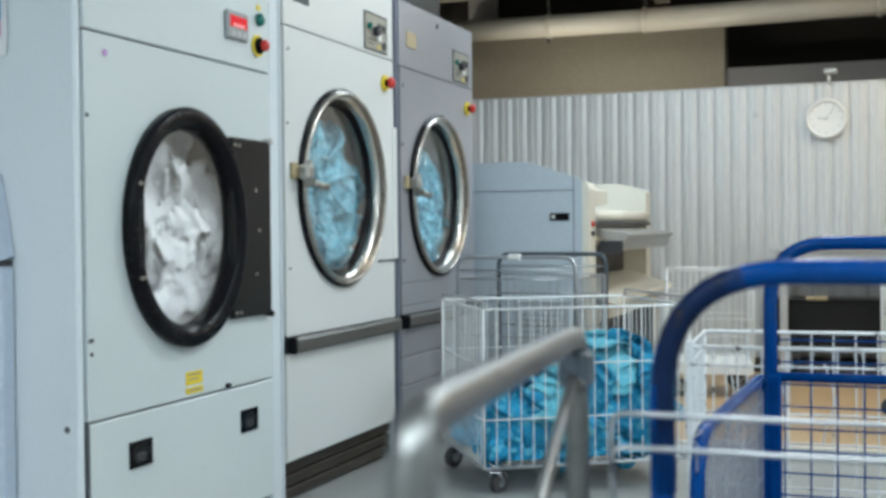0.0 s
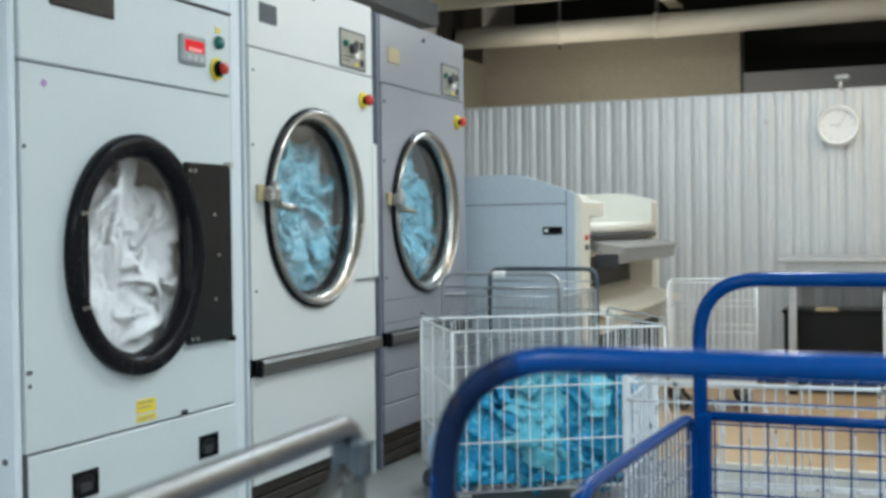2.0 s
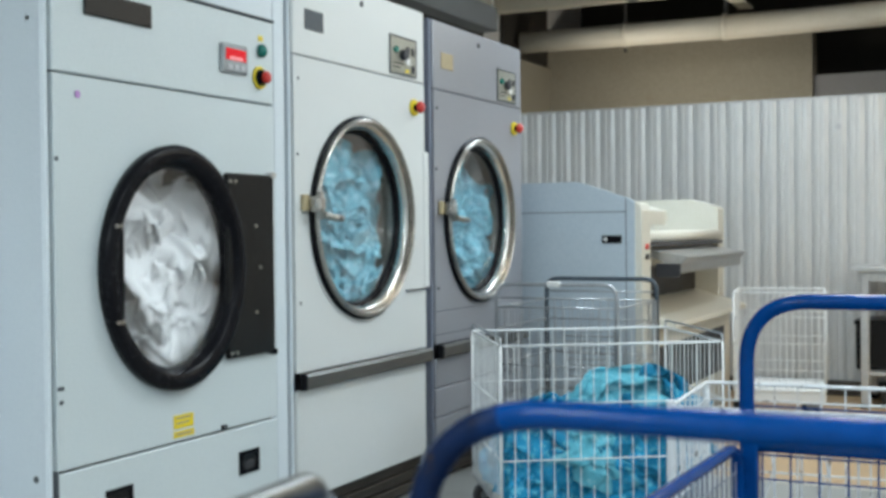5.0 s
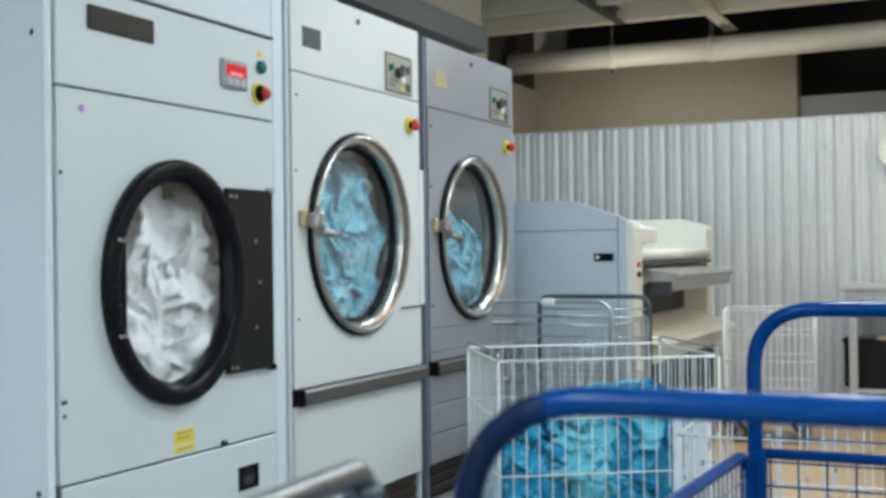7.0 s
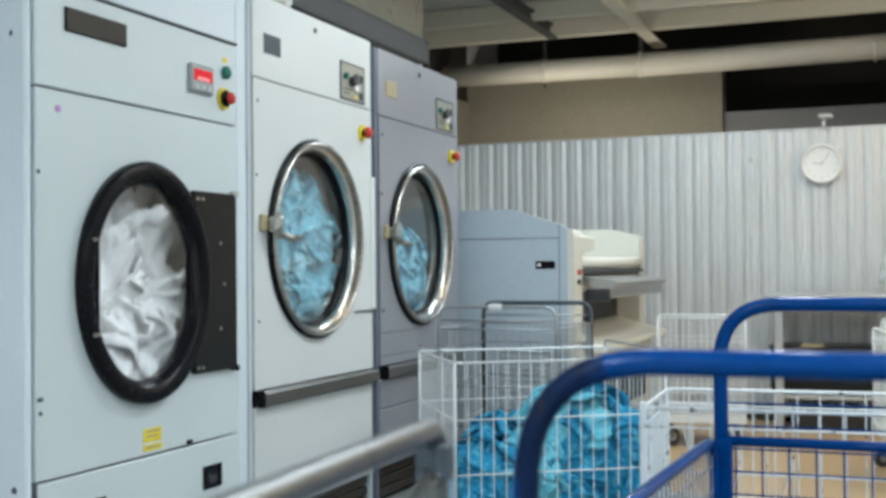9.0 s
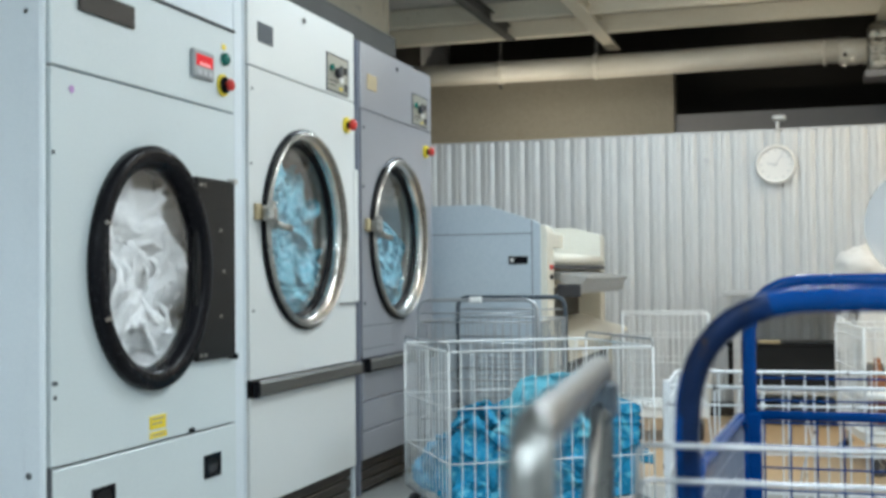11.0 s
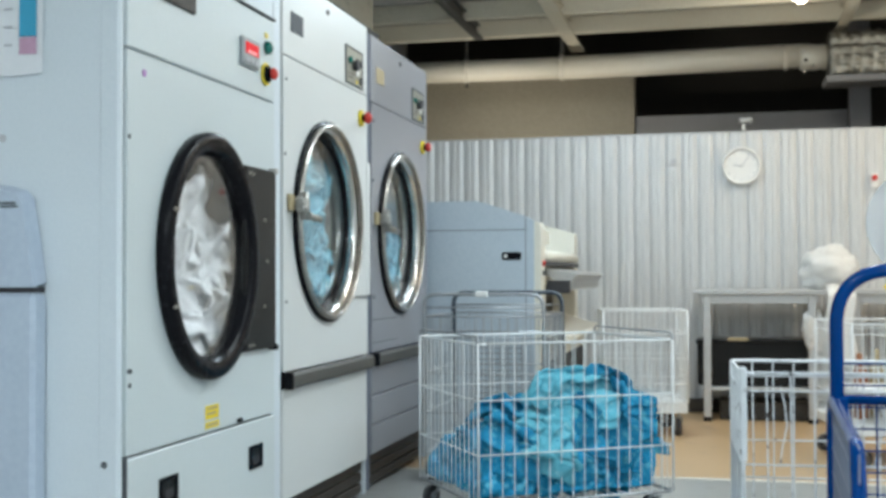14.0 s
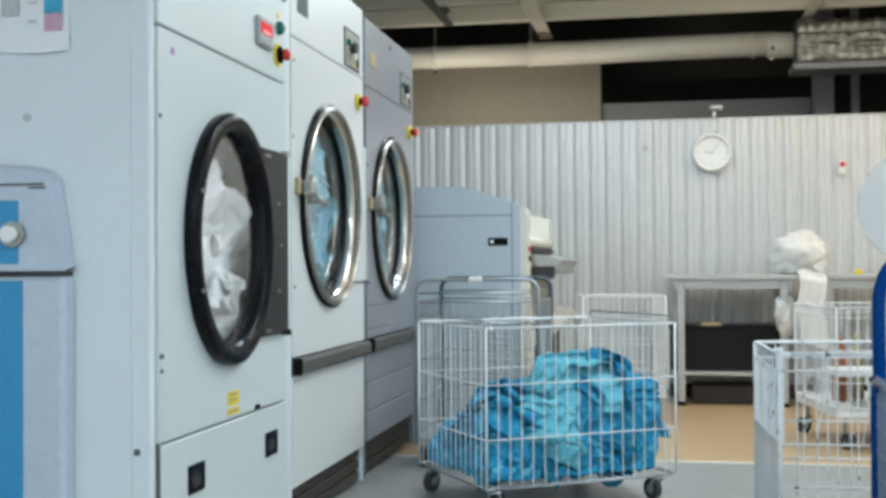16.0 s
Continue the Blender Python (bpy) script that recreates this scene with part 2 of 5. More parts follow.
# ---- mesh tools ----
class Mesh:
    """Gathers vertices and faces of one part."""

    def __init__(self):
        self.v, self.f, self.s = [], [], []

    def add(self, verts, faces, smooth=False):
        k = len(self.v)
        self.v += [tuple(p) for p in verts]
        self.f += [tuple(i + k for i in f) for f in faces]
        self.s += [smooth] * len(faces)
        return self

    def box(self, lo, hi, c=0.003, m=None):
        """A box with chamfered edges, from corner to corner."""
        lo, hi = [min(a, b) for a, b in zip(lo, hi)], [max(a, b) for a, b in zip(lo, hi)]
        c = min([c] + [(b - a) * 0.45 for a, b in zip(lo, hi)])
        verts, idx = [], {}
        for sx in (0, 1):
            for sy in (0, 1):
                for sz in (0, 1):
                    for ax in range(3):
                        p = []
                        for d, s in enumerate((sx, sy, sz)):
                            e = hi[d] if s else lo[d]
                            p.append(e if d == ax else e + (-c if s else c))
                        idx[(sx, sy, sz, ax)] = len(verts)
                        verts.append(Vector(p))
        faces = []
        for ax in range(3):
            a, b = [d for d in range(3) if d != ax]
            for s in (0, 1):
                q = []
                for u, w in ((0, 0), (1, 0), (1, 1), (0, 1)):
                    k = [0, 0, 0]
                    k[ax], k[a], k[b] = s, u, w
                    q.append(idx[(*k, ax)])
                faces.append(q)
        for ax in range(3):
            a, b = [d for d in range(3) if d != ax]
            for u in (0, 1):
                for w in (0, 1):
                    k0, k1 = [0, 0, 0], [0, 0, 0]
                    k0[a] = k1[a] = u
                    k0[b] = k1[b] = w
                    k1[ax] = 1
                    faces.append([idx[(*k0, a)], idx[(*k1, a)], idx[(*k1, b)], idx[(*k0, b)]])
        for sx in (0, 1):
            for sy in (0, 1):
                for sz in (0, 1):
                    faces.append([idx[(sx, sy, sz, d)] for d in range(3)])
        if m is not None:
            verts = [m @ p for p in verts]
        return self.add(verts, faces)

    def tube(self, pts, r, seg=10, closed=False, caps=True):
        pts = [Vector(p) for p in pts]
        n = len(pts)
        rings, up = [], None
        for i, p in enumerate(pts):
            a = pts[i - 1] if (i or closed) else p
            b = pts[(i + 1) % n] if (i < n - 1 or closed) else p
            d = (b - a).normalized()
            if up is None:
                up = d.orthogonal().normalized()
            up = (up - d * up.dot(d)).normalized()
            side = d.cross(up)
            rings.append([p + r * (math.cos(2 * math.pi * k / seg) * up + math.sin(2 * math.pi * k / seg) * side) for k in range(seg)])
        verts = [v for ring in rings for v in ring]
        faces = []
        for i in range(n if closed else n - 1):
            j = (i + 1) % n
            for k in range(seg):
                l = (k + 1) % seg
                faces.append((i * seg + k, i * seg + l, j * seg + l, j * seg + k))
        self.add(verts, faces, True)
        if caps and not closed:
            k = len(self.v) - len(verts)
            self.f += [tuple(range(k, k + seg)), tuple(range(k + (n - 1) * seg, k + n * seg))]
            self.s += [False, False]
        return self

    def lathe(self, prof, centre, seg=64, ry=1.0, rz=1.0, closed=True):
        """Turns a profile of (x, radius) round the x axis."""
        cx, cy, cz = centre
        n = len(prof)
        verts = []
        for k in range(seg):
            a = 2 * math.pi * k / seg
            for x, r in prof:
                verts.append((cx + x, cy + r * ry * math.cos(a), cz + r * rz * math.sin(a)))
        faces = []
        for k in range(seg):
            l = (k + 1) % seg
            for i in range(n if closed else n - 1):
                j = (i + 1) % n
                faces.append((k * n + i, k * n + j, l * n + j, l * n + i))
        return self.add(verts, faces, True)

    def disc(self, centre, r, x0, x1, seg=48, ry=1.0, rz=1.0, axis="x"):
        cx, cy, cz = centre
        verts, faces = [], []
        for x in (x0, x1):
            for k in range(seg):
                a = 2 * math.pi * k / seg
                p, q = r * ry * math.cos(a), r * rz * math.sin(a)
                verts.append({"x": (cx + x, cy + p, cz + q), "y": (cx + p, cy + x, cz + q), "z": (cx + p, cy + q, cz + x)}[axis])
        faces += [tuple(range(seg)), tuple(range(2 * seg - 1, seg - 1, -1))]
        self.add(verts, faces)
        side = [(k, (k + 1) % seg, seg + (k + 1) % seg, seg + k) for k in range(seg)]
        k = len(self.v) - len(verts)
        self.f += [tuple(i + k for i in f) for f in side]
        self.s += [True] * seg
        return self

    def prism(self, outline, y0, y1):
        """An outline in x and z, drawn out along y."""
        n = len(outline)
        verts = [(x, y0, z) for x, z in outline] + [(x, y1, z) for x, z in outline]
        faces = [tuple(range(n)), tuple(range(2 * n - 1, n - 1, -1))]
        faces += [(i, (i + 1) % n, n + (i + 1) % n, n + i) for i in range(n)]
        return self.add(verts, faces)

    def plate_hole(self, y0, y1, z0, z1, cy, cz, ry, rz, x0, x1, seg=64):
        """A plate facing x, with an oval opening."""
        verts, faces = [], []
        for x in (x1, x0):
            for k in range(seg):
                a = 2 * math.pi * k / seg
                c, s = math.cos(a), math.sin(a)
                t = min((y1 - cy) / c if c > 1e-9 else 9e9, (y0 - cy) / c if c < -1e-9 else 9e9,
                        (z1 - cz) / s if s > 1e-9 else 9e9, (z0 - cz) / s if s < -1e-9 else 9e9)
                verts += [(x, cy + ry * c, cz + rz * s), (x, cy + t * c, cz + t * s)]
        for q, (yy, zz) in enumerate(((y1, z1), (y0, z1), (y0, z0), (y1, z0))):
            a = math.atan2(zz - cz, yy - cy) % (2 * math.pi)
            k = round(a / (2 * math.pi) * seg) % seg
            for h in (0, 1):
                verts[h * 2 * seg + 2 * k + 1] = ((x1, x0)[h], yy, zz)
        m = 2 * seg
        for k in range(seg):
            l = (k + 1) % seg
            faces += [(2 * k, 2 * k + 1, 2 * l + 1, 2 * l), (m + 2 * k, m + 2 * l, m + 2 * l + 1, m + 2 * k + 1),
                      (2 * k, 2 * l, m + 2 * l, m + 2 * k), (2 * k + 1, m + 2 * k + 1, m + 2 * l + 1, 2 * l + 1)]
        return self.add(verts, faces)

    def data(self, name, material):
        me = bpy.data.meshes.new(name)
        me.from_pydata(self.v, [], self.f)
        me.polygons.foreach_set("use_smooth", self.s)
        me.update()
        bm = bmesh.new()
        bm.from_mesh(me)
        bmesh.ops.recalc_face_normals(bm, faces=bm.faces)
        bm.to_mesh(me)
        bm.free()
        me.materials.append(material)
        return me


def bend(pts, r, n=6):
    """A line with rounded corners."""
    pts = [Vector(p) for p in pts]
    out = [pts[0]]
    for a, b, c in zip(pts, pts[1:], pts[2:]):
        d = min(r, (a - b).length * 0.49, (c - b).length * 0.49)
        p, q = b + (a - b).normalized() * d, b + (c - b).normalized() * d
        for i in range(n + 1):
            t = i / n
            out.append(p.lerp(b, t).lerp(b.lerp(q, t), t))
    return out + [pts[-1]]


def part(name, mesh, material, parent=None, label="", kind=""):
    ob = new(name, mesh.data(name, material))
    if parent is not None:
        ob.parent = parent
    return tagged(ob, label, kind=kind)


def thing(name, m, label, category, group="", kind=""):
    ob = new(name)
    ob.empty_display_size = 0.1
    ob.matrix_basis = m
    return tagged(ob, label, category, group, kind)


def solid(name, mesh, material, label, category="", group="", kind="", m=None):
    ob = part(name, mesh, material, None, label, kind)
    if m is not None:
        ob.matrix_basis = m
    return tagged(ob, "", category, group)


# ---- lamps of the room ----
def strip_light(x, y, z, watts, color):
    """A hung fitting with two bare tubes: it lights the room below and the ceiling above."""
    ob = thing("ceiling_light", pose(x, y, z), "long hung ceiling light with two glowing tubes", "ceiling light", "ceiling lights")
    part("housing", Mesh().box((-0.03, -0.76, 0.0), (0.03, 0.76, 0.05), 0.01), WHITE, ob)
    for s in (-0.06, 0.06):
        part("lamp_tube", Mesh().tube([(s, -0.73, 0.0), (s, 0.73, 0.0)], 0.014, 8), LAMPM, ob, "glowing tube")
        part("hanger", Mesh().tube([(0, s * 9, 0.05), (0, s * 9, 3.062 - z)], 0.006, 6), WHITE, ob)
    for up in (0, 1):
        data = bpy.data.lights.new("ceiling_light", "AREA")
        data.shape, data.size, data.size_y, data.energy, data.color = "RECTANGLE", 0.2, 1.5, watts * (0.52 if up else 1.0), color
        lamp = new("ceiling_light_glow", data)
        lamp.matrix_basis = pose(x, y, z + (0.08 if up else -0.05), 180 if up else 0, 0, 0)


COOL, WARM = (0.785, 0.915, 0.985), (1.0, 0.88, 0.70)
# Unseen fittings: places and watts are chosen to bring up dark surfaces.
strip_light(2.3, -3.0, 2.80, 44, COOL)
strip_light(2.5, 0.2, 2.80, 22, COOL)
strip_light(3.8, -1.2, 2.80, 34, COOL)
strip_light(0.7, -3.6, 2.80, 80, COOL)
strip_light(1.6, 2.0, 2.90, 42, COOL)
# Added only to brighten the ribbed partition and the ironing machine.
strip_light(0.6, 4.2, 2.90, 40, (0.72, 0.88, 1.0))
strip_light(3.4, 4.6, 2.84, 33, WARM)

# ---- setting ----
X0, X1, Y0, Y1 = -1.6, 4.6, -5.2, 8.6
EDGE = 2.93


def slab(x0, x1, y0, y1, up=0.0, thick=0.1):
    z0, z1 = floor_z(y0) + up, floor_z(y1) + up
    m = Mesh()
    m.add([(x0, y0, z0), (x1, y0, z0), (x1, y1, z1), (x0, y1, z1), (x0, y0, z0 - thick), (x1, y0, z0 - thick), (x1, y1, z1 - thick), (x0, y1, z1 - thick)],
          [(0, 1, 2, 3), (4, 5, 6, 7), (0, 1, 5, 4), (1, 2, 6, 5), (2, 3, 7, 6), (3, 0, 4, 7)])
    return m


solid("floor", slab(X0, X1, Y0, EDGE), FLOOR_N, "worn pale grey sealed floor", kind="structure")
solid("floor_back", slab(X0, X1, EDGE, Y1), FLOOR_F, "tan sealed floor towards the back wall", kind="structure")
solid("floor_line", slab(X0, X1, EDGE - 0.02, EDGE + 0.03, 0.004, 0.003), LINE, "thin white painted floor line", kind="structure")
solid("wall_west", Mesh().box((X0 - 0.15, Y0, -0.1), (X0, Y1, 3.7), 0.001), WALL, "plain off-white wall behind the machines", kind="structure")
solid("wall_east", Mesh().box((X1, Y0, -0.1), (X1 + 0.15, Y1, 3.7), 0.001), WALL, "plain off-white wall", kind="structure")
solid("wall_south", Mesh().box((X0, Y0 - 0.15, -0.1), (X1, Y0, 3.7), 0.001), WALL, "plain off-white wall", kind="structure")
# The far wall's lack of light is put into its colour.
solid("wall_far", Mesh().box((X0, Y1, -0.1), (X1, Y1 + 0.15, 3.7), 0.001), VOID, "far wall behind the partition, darkened as unlit", kind="structure")
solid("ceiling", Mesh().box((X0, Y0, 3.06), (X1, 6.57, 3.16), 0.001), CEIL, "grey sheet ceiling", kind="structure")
solid("ceiling_void", Mesh().box((X0, 6.57, 3.6), (X1, Y1, 3.7), 0.001), VOID, "open ceiling void, darkened as unlit", kind="structure")

# corrugated partition, sheet by sheet
WY, WTOP = 6.19, 2.062
wall_n = thing("wall_north", pose(0, WY, 0), "tall partition of ribbed galvanised sheets", "", kind="structure")
PITCH = 0.1166667
rib = [(0.0, 0.0), (0.007, 0.0), (0.016, -0.0065), (0.030, -0.0085), (0.050, -0.0088), (0.056, -0.0060), (0.062, -0.0060), (0.068, -0.0088), (0.090, -0.0082), (0.105, -0.0045)]


def ribbed(width, zlo, zhi):
    m = Mesh()
    xs = []
    for k in range(round(width / PITCH)):
        xs += [(k * PITCH + x, 1.6 * y) for x, y in rib]
    xs.append((width, 0.0))
    back = [(x, y + 0.004) for x, y in reversed(xs)]
    line = xs + back
    n = len(line)
    v = [(x, y, zlo) for x, y in line] + [(x, y, zhi) for x, y in line]
    h = len(xs)
    f = [(i, i + 1, n + i + 1, n + i) for i in range(n - 1)] + [(n - 1, 0, n, 2 * n - 1)]
    f += [(i, i + 1, n - 2 - i, n - 1 - i) for i in range(h - 1)] + [(n + i, n + i + 1, 2 * n - 2 - i, 2 * n - 1 - i) for i in range(h - 1)]
    return m.add(v, f)


sheet = part("corrugated_sheet", ribbed(1.05, floor_z(WY) - 0.02, WTOP), SHEET, wall_n)
sheet.location = (-1.55, 0, 0)
for k in range(1, 6):
    o = sheet.copy()
    scene.collection.objects.link(o)
    o.location = (-1.55 + 1.05 * k, -0.003 * (k % 2), 0)
part("top_trim", Mesh().box((-1.55, -0.02, WTOP), (4.6, 0.012, WTOP + 0.012), 0.002), SHEET, wall_n)

# unseen lamp added behind the partition to brighten the upper wall
back_lamp = thing("fill_batten", pose(-0.2, 6.26, 1.90), "unseen batten light added behind the partition", "wall light")
part("housing", Mesh().box((-0.7, -0.05, -0.03), (0.7, 0.0, 0.03), 0.006), WHITE, back_lamp)
part("lamp_tube", Mesh().tube([(-0.66, 0.016, 0.0), (0.66, 0.016, 0.0)], 0.014, 8), LAMPM, back_lamp, "glowing tube")
data = bpy.data.lights.new("fill_batten_glow", "AREA")
data.shape, data.size, data.size_y, data.energy, data.color = "RECTANGLE", 1.3, 0.06, 12, (1.0, 0.90, 0.72)
new("fill_batten_glow", data).matrix_basis = look((-0.2, 6.30, 1.90), (-0.2, 7.67, 2.1))

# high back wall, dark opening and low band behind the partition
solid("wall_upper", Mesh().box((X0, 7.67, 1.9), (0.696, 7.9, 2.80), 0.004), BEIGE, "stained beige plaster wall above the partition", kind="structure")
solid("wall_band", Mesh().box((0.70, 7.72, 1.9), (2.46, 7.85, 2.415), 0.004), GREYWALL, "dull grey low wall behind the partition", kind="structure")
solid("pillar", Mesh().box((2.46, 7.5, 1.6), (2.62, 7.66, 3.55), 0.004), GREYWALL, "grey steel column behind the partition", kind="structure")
solid("pillar_thin", Mesh().box((2.76, 7.5, 1.6), (2.82, 7.56, 3.55), 0.004), GREYWALL, "thin grey steel column behind the partition", kind="structure")
solid("trim_upper", Mesh().box((X0, 7.60, 2.80), (0.80, 7.92, 2.86), 0.004), BEAM, "cream edge above the plaster wall", kind="structure")

# Added slab: black in place of shade above the pipe.
solid("wall_shade_end", Mesh().box((X0 + 0.003, 6.60, 2.62), (X0 + 0.043, 7.59, 3.55), 0.004), VOID, "added slab above the partition, black in place of shade", kind="structure")

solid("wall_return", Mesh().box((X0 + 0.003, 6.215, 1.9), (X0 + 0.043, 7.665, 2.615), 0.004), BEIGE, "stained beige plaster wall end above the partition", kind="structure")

# Added slab: black in place of shade, laid over the off-white wall.
solid("wall_shade", Mesh().box((X0 + 0.003, 3.95, 2.30), (X0 + 0.043, 6.20, 3.055), 0.004), VOID, "added slab high behind the machines, black in place of shade", kind="structure")

# beams under the ceiling
solid("beam_fascia", Mesh().box((X0, 6.50, 2.92), (X1, 6.57, 3.055), 0.006), BEAM, "cream ceiling beam across the room", kind="structure")
solid("beam_cross", Mesh().box((X0, 5.82, 2.92), (X1, 5.88, 3.055), 0.006), BEAM, "cream ceiling beam across the room", kind="structure")
for bx, w, yend, mt, lab in ((0.27, 0.11, 7.15, BEAM, "cream steel beam along the ceiling"), (-0.43, 0.07, 6.46, BEAM_DARK, "dull steel rail along the ceiling"),
                             (2.32, 0.08, 7.0, BEAM, "cream steel beam along the ceiling")):
    m = Mesh().box((bx - w / 2, 2.6, 2.895), (bx + w / 2, yend, 2.91), 0.002).box((bx - 0.008, 2.6, 2.91), (bx + 0.008, min(yend, 6.33), 2.99), 0.001)
    m.box((bx - w / 2, 2.6, 2.975), (bx + w / 2, min(yend, 6.33), 2.99), 0.002)
    solid("beam_rail", m, mt, lab, kind="structure")
solid("beam_side", Mesh().box((-0.72, -1.0, 2.36), (-0.60, 4.24, 2.375), 0.002).box((-0.612, -1.0, 2.375), (-0.60, 4.24, 2.485), 0.002).box((-0.72, -1.0, 2.485), (-0.60, 4.24, 2.50), 0.002),
      BEAM_DARK, "dark steel channel above the dryers", kind="structure")
solid("beam_upper_side", Mesh().box((-0.86, -1.0, 2.502), (-0.64, 4.24, 3.058), 0.004), SOFFIT, "brown boxed beam above the dryers", kind="structure")
for k, y in enumerate((1.2, 2.4, 3.6, 4.75)):
    solid("trim_ceiling", Mesh().box((X0, y - 0.012, 3.050), (X1, y + 0.012, 3.0595), 0.001), BEAM_DARK, "thin dark joint strip of the ceiling sheets", kind="structure")

# overhead pipe
pipe = thing("overhead_pipe", pose(0, 6.86, 2.715), "thick cream overhead pipe with joint collars", "pipe")
part("pipe_run", Mesh().tube([(-1.5, 0, 0.012), (0.172, 0, 0.0)], 0.088, 24), PIPE, pipe)
part("pipe_run", Mesh().tube([(0.172, 0, 0.0), (2.1, 0, 0.012)], 0.094, 24), PIPE, pipe)
for x, r in ((0.172, 0.103), (-0.62, 0.098), (1.92, 0.1)):
    part("collar", Mesh().tube([(x - 0.014, 0, 0.004), (x + 0.014, 0, 0.004)], r, 24), PIPE, pipe)
part("bracket", Mesh().box((0.16, -0.012, 0.08), (0.19, 0.012, 0.36), 0.002), BEAM_DARK, pipe)
part("bracket", Mesh().box((-0.63, -0.012, -0.13), (-0.61, 0.012, 0.36), 0.002), BEAM_DARK, pipe)

# foil-wrapped duct
duct = thing("foil_duct", pose(2.22, 6.70, 2.68), "bulging silver foil-wrapped duct", "duct")
m = Mesh()
random.seed(4)
NX, NA = 130, 96
verts, faces = [], []
for i in range(NX + 1):
    x = 1.6 * i / NX
    for k in range(NA):
        a = 2 * math.pi * k / NA
        c, s = math.cos(a), math.sin(a)
        sq = 1 / max(abs(c), abs(s)) ** 0.8
        bulge = 0.020 * abs(math.sin(x * 40)) * abs(math.sin(a * 8)) + 0.014 * noise.noise((x * 9, c * 3, s * 3))
        r = (0.155 + bulge) * sq
        verts.append((x, r * c, r * s * 1.05))
for i in range(NX):
    for k in range(NA):
        l = (k + 1) % NA
        faces.append((i * NA + k, i * NA + l, (i + 1) * NA + l, (i + 1) * NA + k))
faces.append(tuple(range(NA)))
m.add(verts, faces, True)
part("foil_wrap", m, FOIL, duct)
part("lip", Mesh().box((-0.03, -0.17, -0.215), (1.6, 0.17, -0.165), 0.006), GREYWALL, duct)
neck = part("duct_neck", Mesh().tube([(-0.19, 0.16, 0.035), (-0.1, 0.15, 0.03), (0.02, 0.12, 0.02)], 0.100, 24), PIPE, duct, "cream duct neck with loose clips")
for k in range(7):
    q = radians(200 + 25 * k)
    part("clip", Mesh().box((-0.17 + 0.055 * (k % 3), 0.155 + 0.102 * math.cos(q) - 0.012, 0.03 + 0.102 * math.sin(q) - 0.012), (-0.145 + 0.055 * (k % 3), 0.155 + 0.102 * math.cos(q) + 0.012, 0.03 + 0.102 * math.sin(q) + 0.012), 0.003), CHROME if k % 2 else KICK, neck)

# hanging round lamp
hang = thing("pendant_lamp", pose(1.93, 5.2, 2.83), "small glowing round lamp under the ceiling", "lamp")
part("globe", Mesh().lathe([(0.055 * math.cos(a) * 1.0, 0.06 * math.sin(a)) for a in [math.pi * k / 10 for k in range(11)]], (0, 0, 0), 20, closed=False), BULB, hang, "glowing globe")
part("cord", Mesh().tube([(0, 0, 0.05), (0, 0, 0.2)], 0.008, 8), BLACK, hang)
data = bpy.data.lights.new("pendant_glow", "POINT")
data.energy, data.color, data.shadow_soft_size = 16, (1.0, 0.90, 0.72), 0.08
new("pendant_glow", data).location = (1.93, 5.2, 2.73)


# ---- tumble dryers ----
def slots(m, y0, y1, z0, z1, n, x):
    h = (z1 - z0) / n
    for i in range(n):
        m.box((x, y0, z0 + i * h + h * 0.12), (x + 0.02, y1, z0 + (i + 1) * h - h * 0.1), 0.003)
    return m


def drum_parts(d, cy, cz, r, depth, x0, steel=DRUM):
    drum = part("drum", Mesh().lathe([(0.0, r), (-depth, r), (-depth, 0.02)], (0, 0, 0), 56, closed=False), steel, d, "perforated steel drum")
    drum.location = (x0, cy, cz)
    for k in range(3):
        a = 2 * math.pi * k / 3
        mm = Matrix.Rotation(a, 4, "X")
        lift = Mesh().box((-depth + 0.02, -0.025, r - 0.07), (-0.03, 0.025, r + 0.002), 0.012, mm)
        part("lifter", lift, steel, drum)
    return drum


def estop(d, x, y, z, s=0.9, collar=None):
    b = part("stop_button", Mesh().disc((x, y, z), 0.037 * s, 0.0, 0.010, 24), collar or YELLOW, d, "black collar of the emergency stop" if collar else "yellow collar of the emergency stop")
    part("stem", Mesh().disc((x, y, z), 0.016, 0.008, 0.03, 16), BLACK, b)
    part("mushroom", Mesh().lathe([(0.026 * s, 0.0), (0.026 * s, 0.02 * s), (0.032 * s, 0.027 * s), (0.044 * s, 0.026 * s), (0.053 * s, 0.015 * s), (0.056 * s, 0.0)], (x, y, z), 20, closed=False), RED, b, "red mushroom push button")


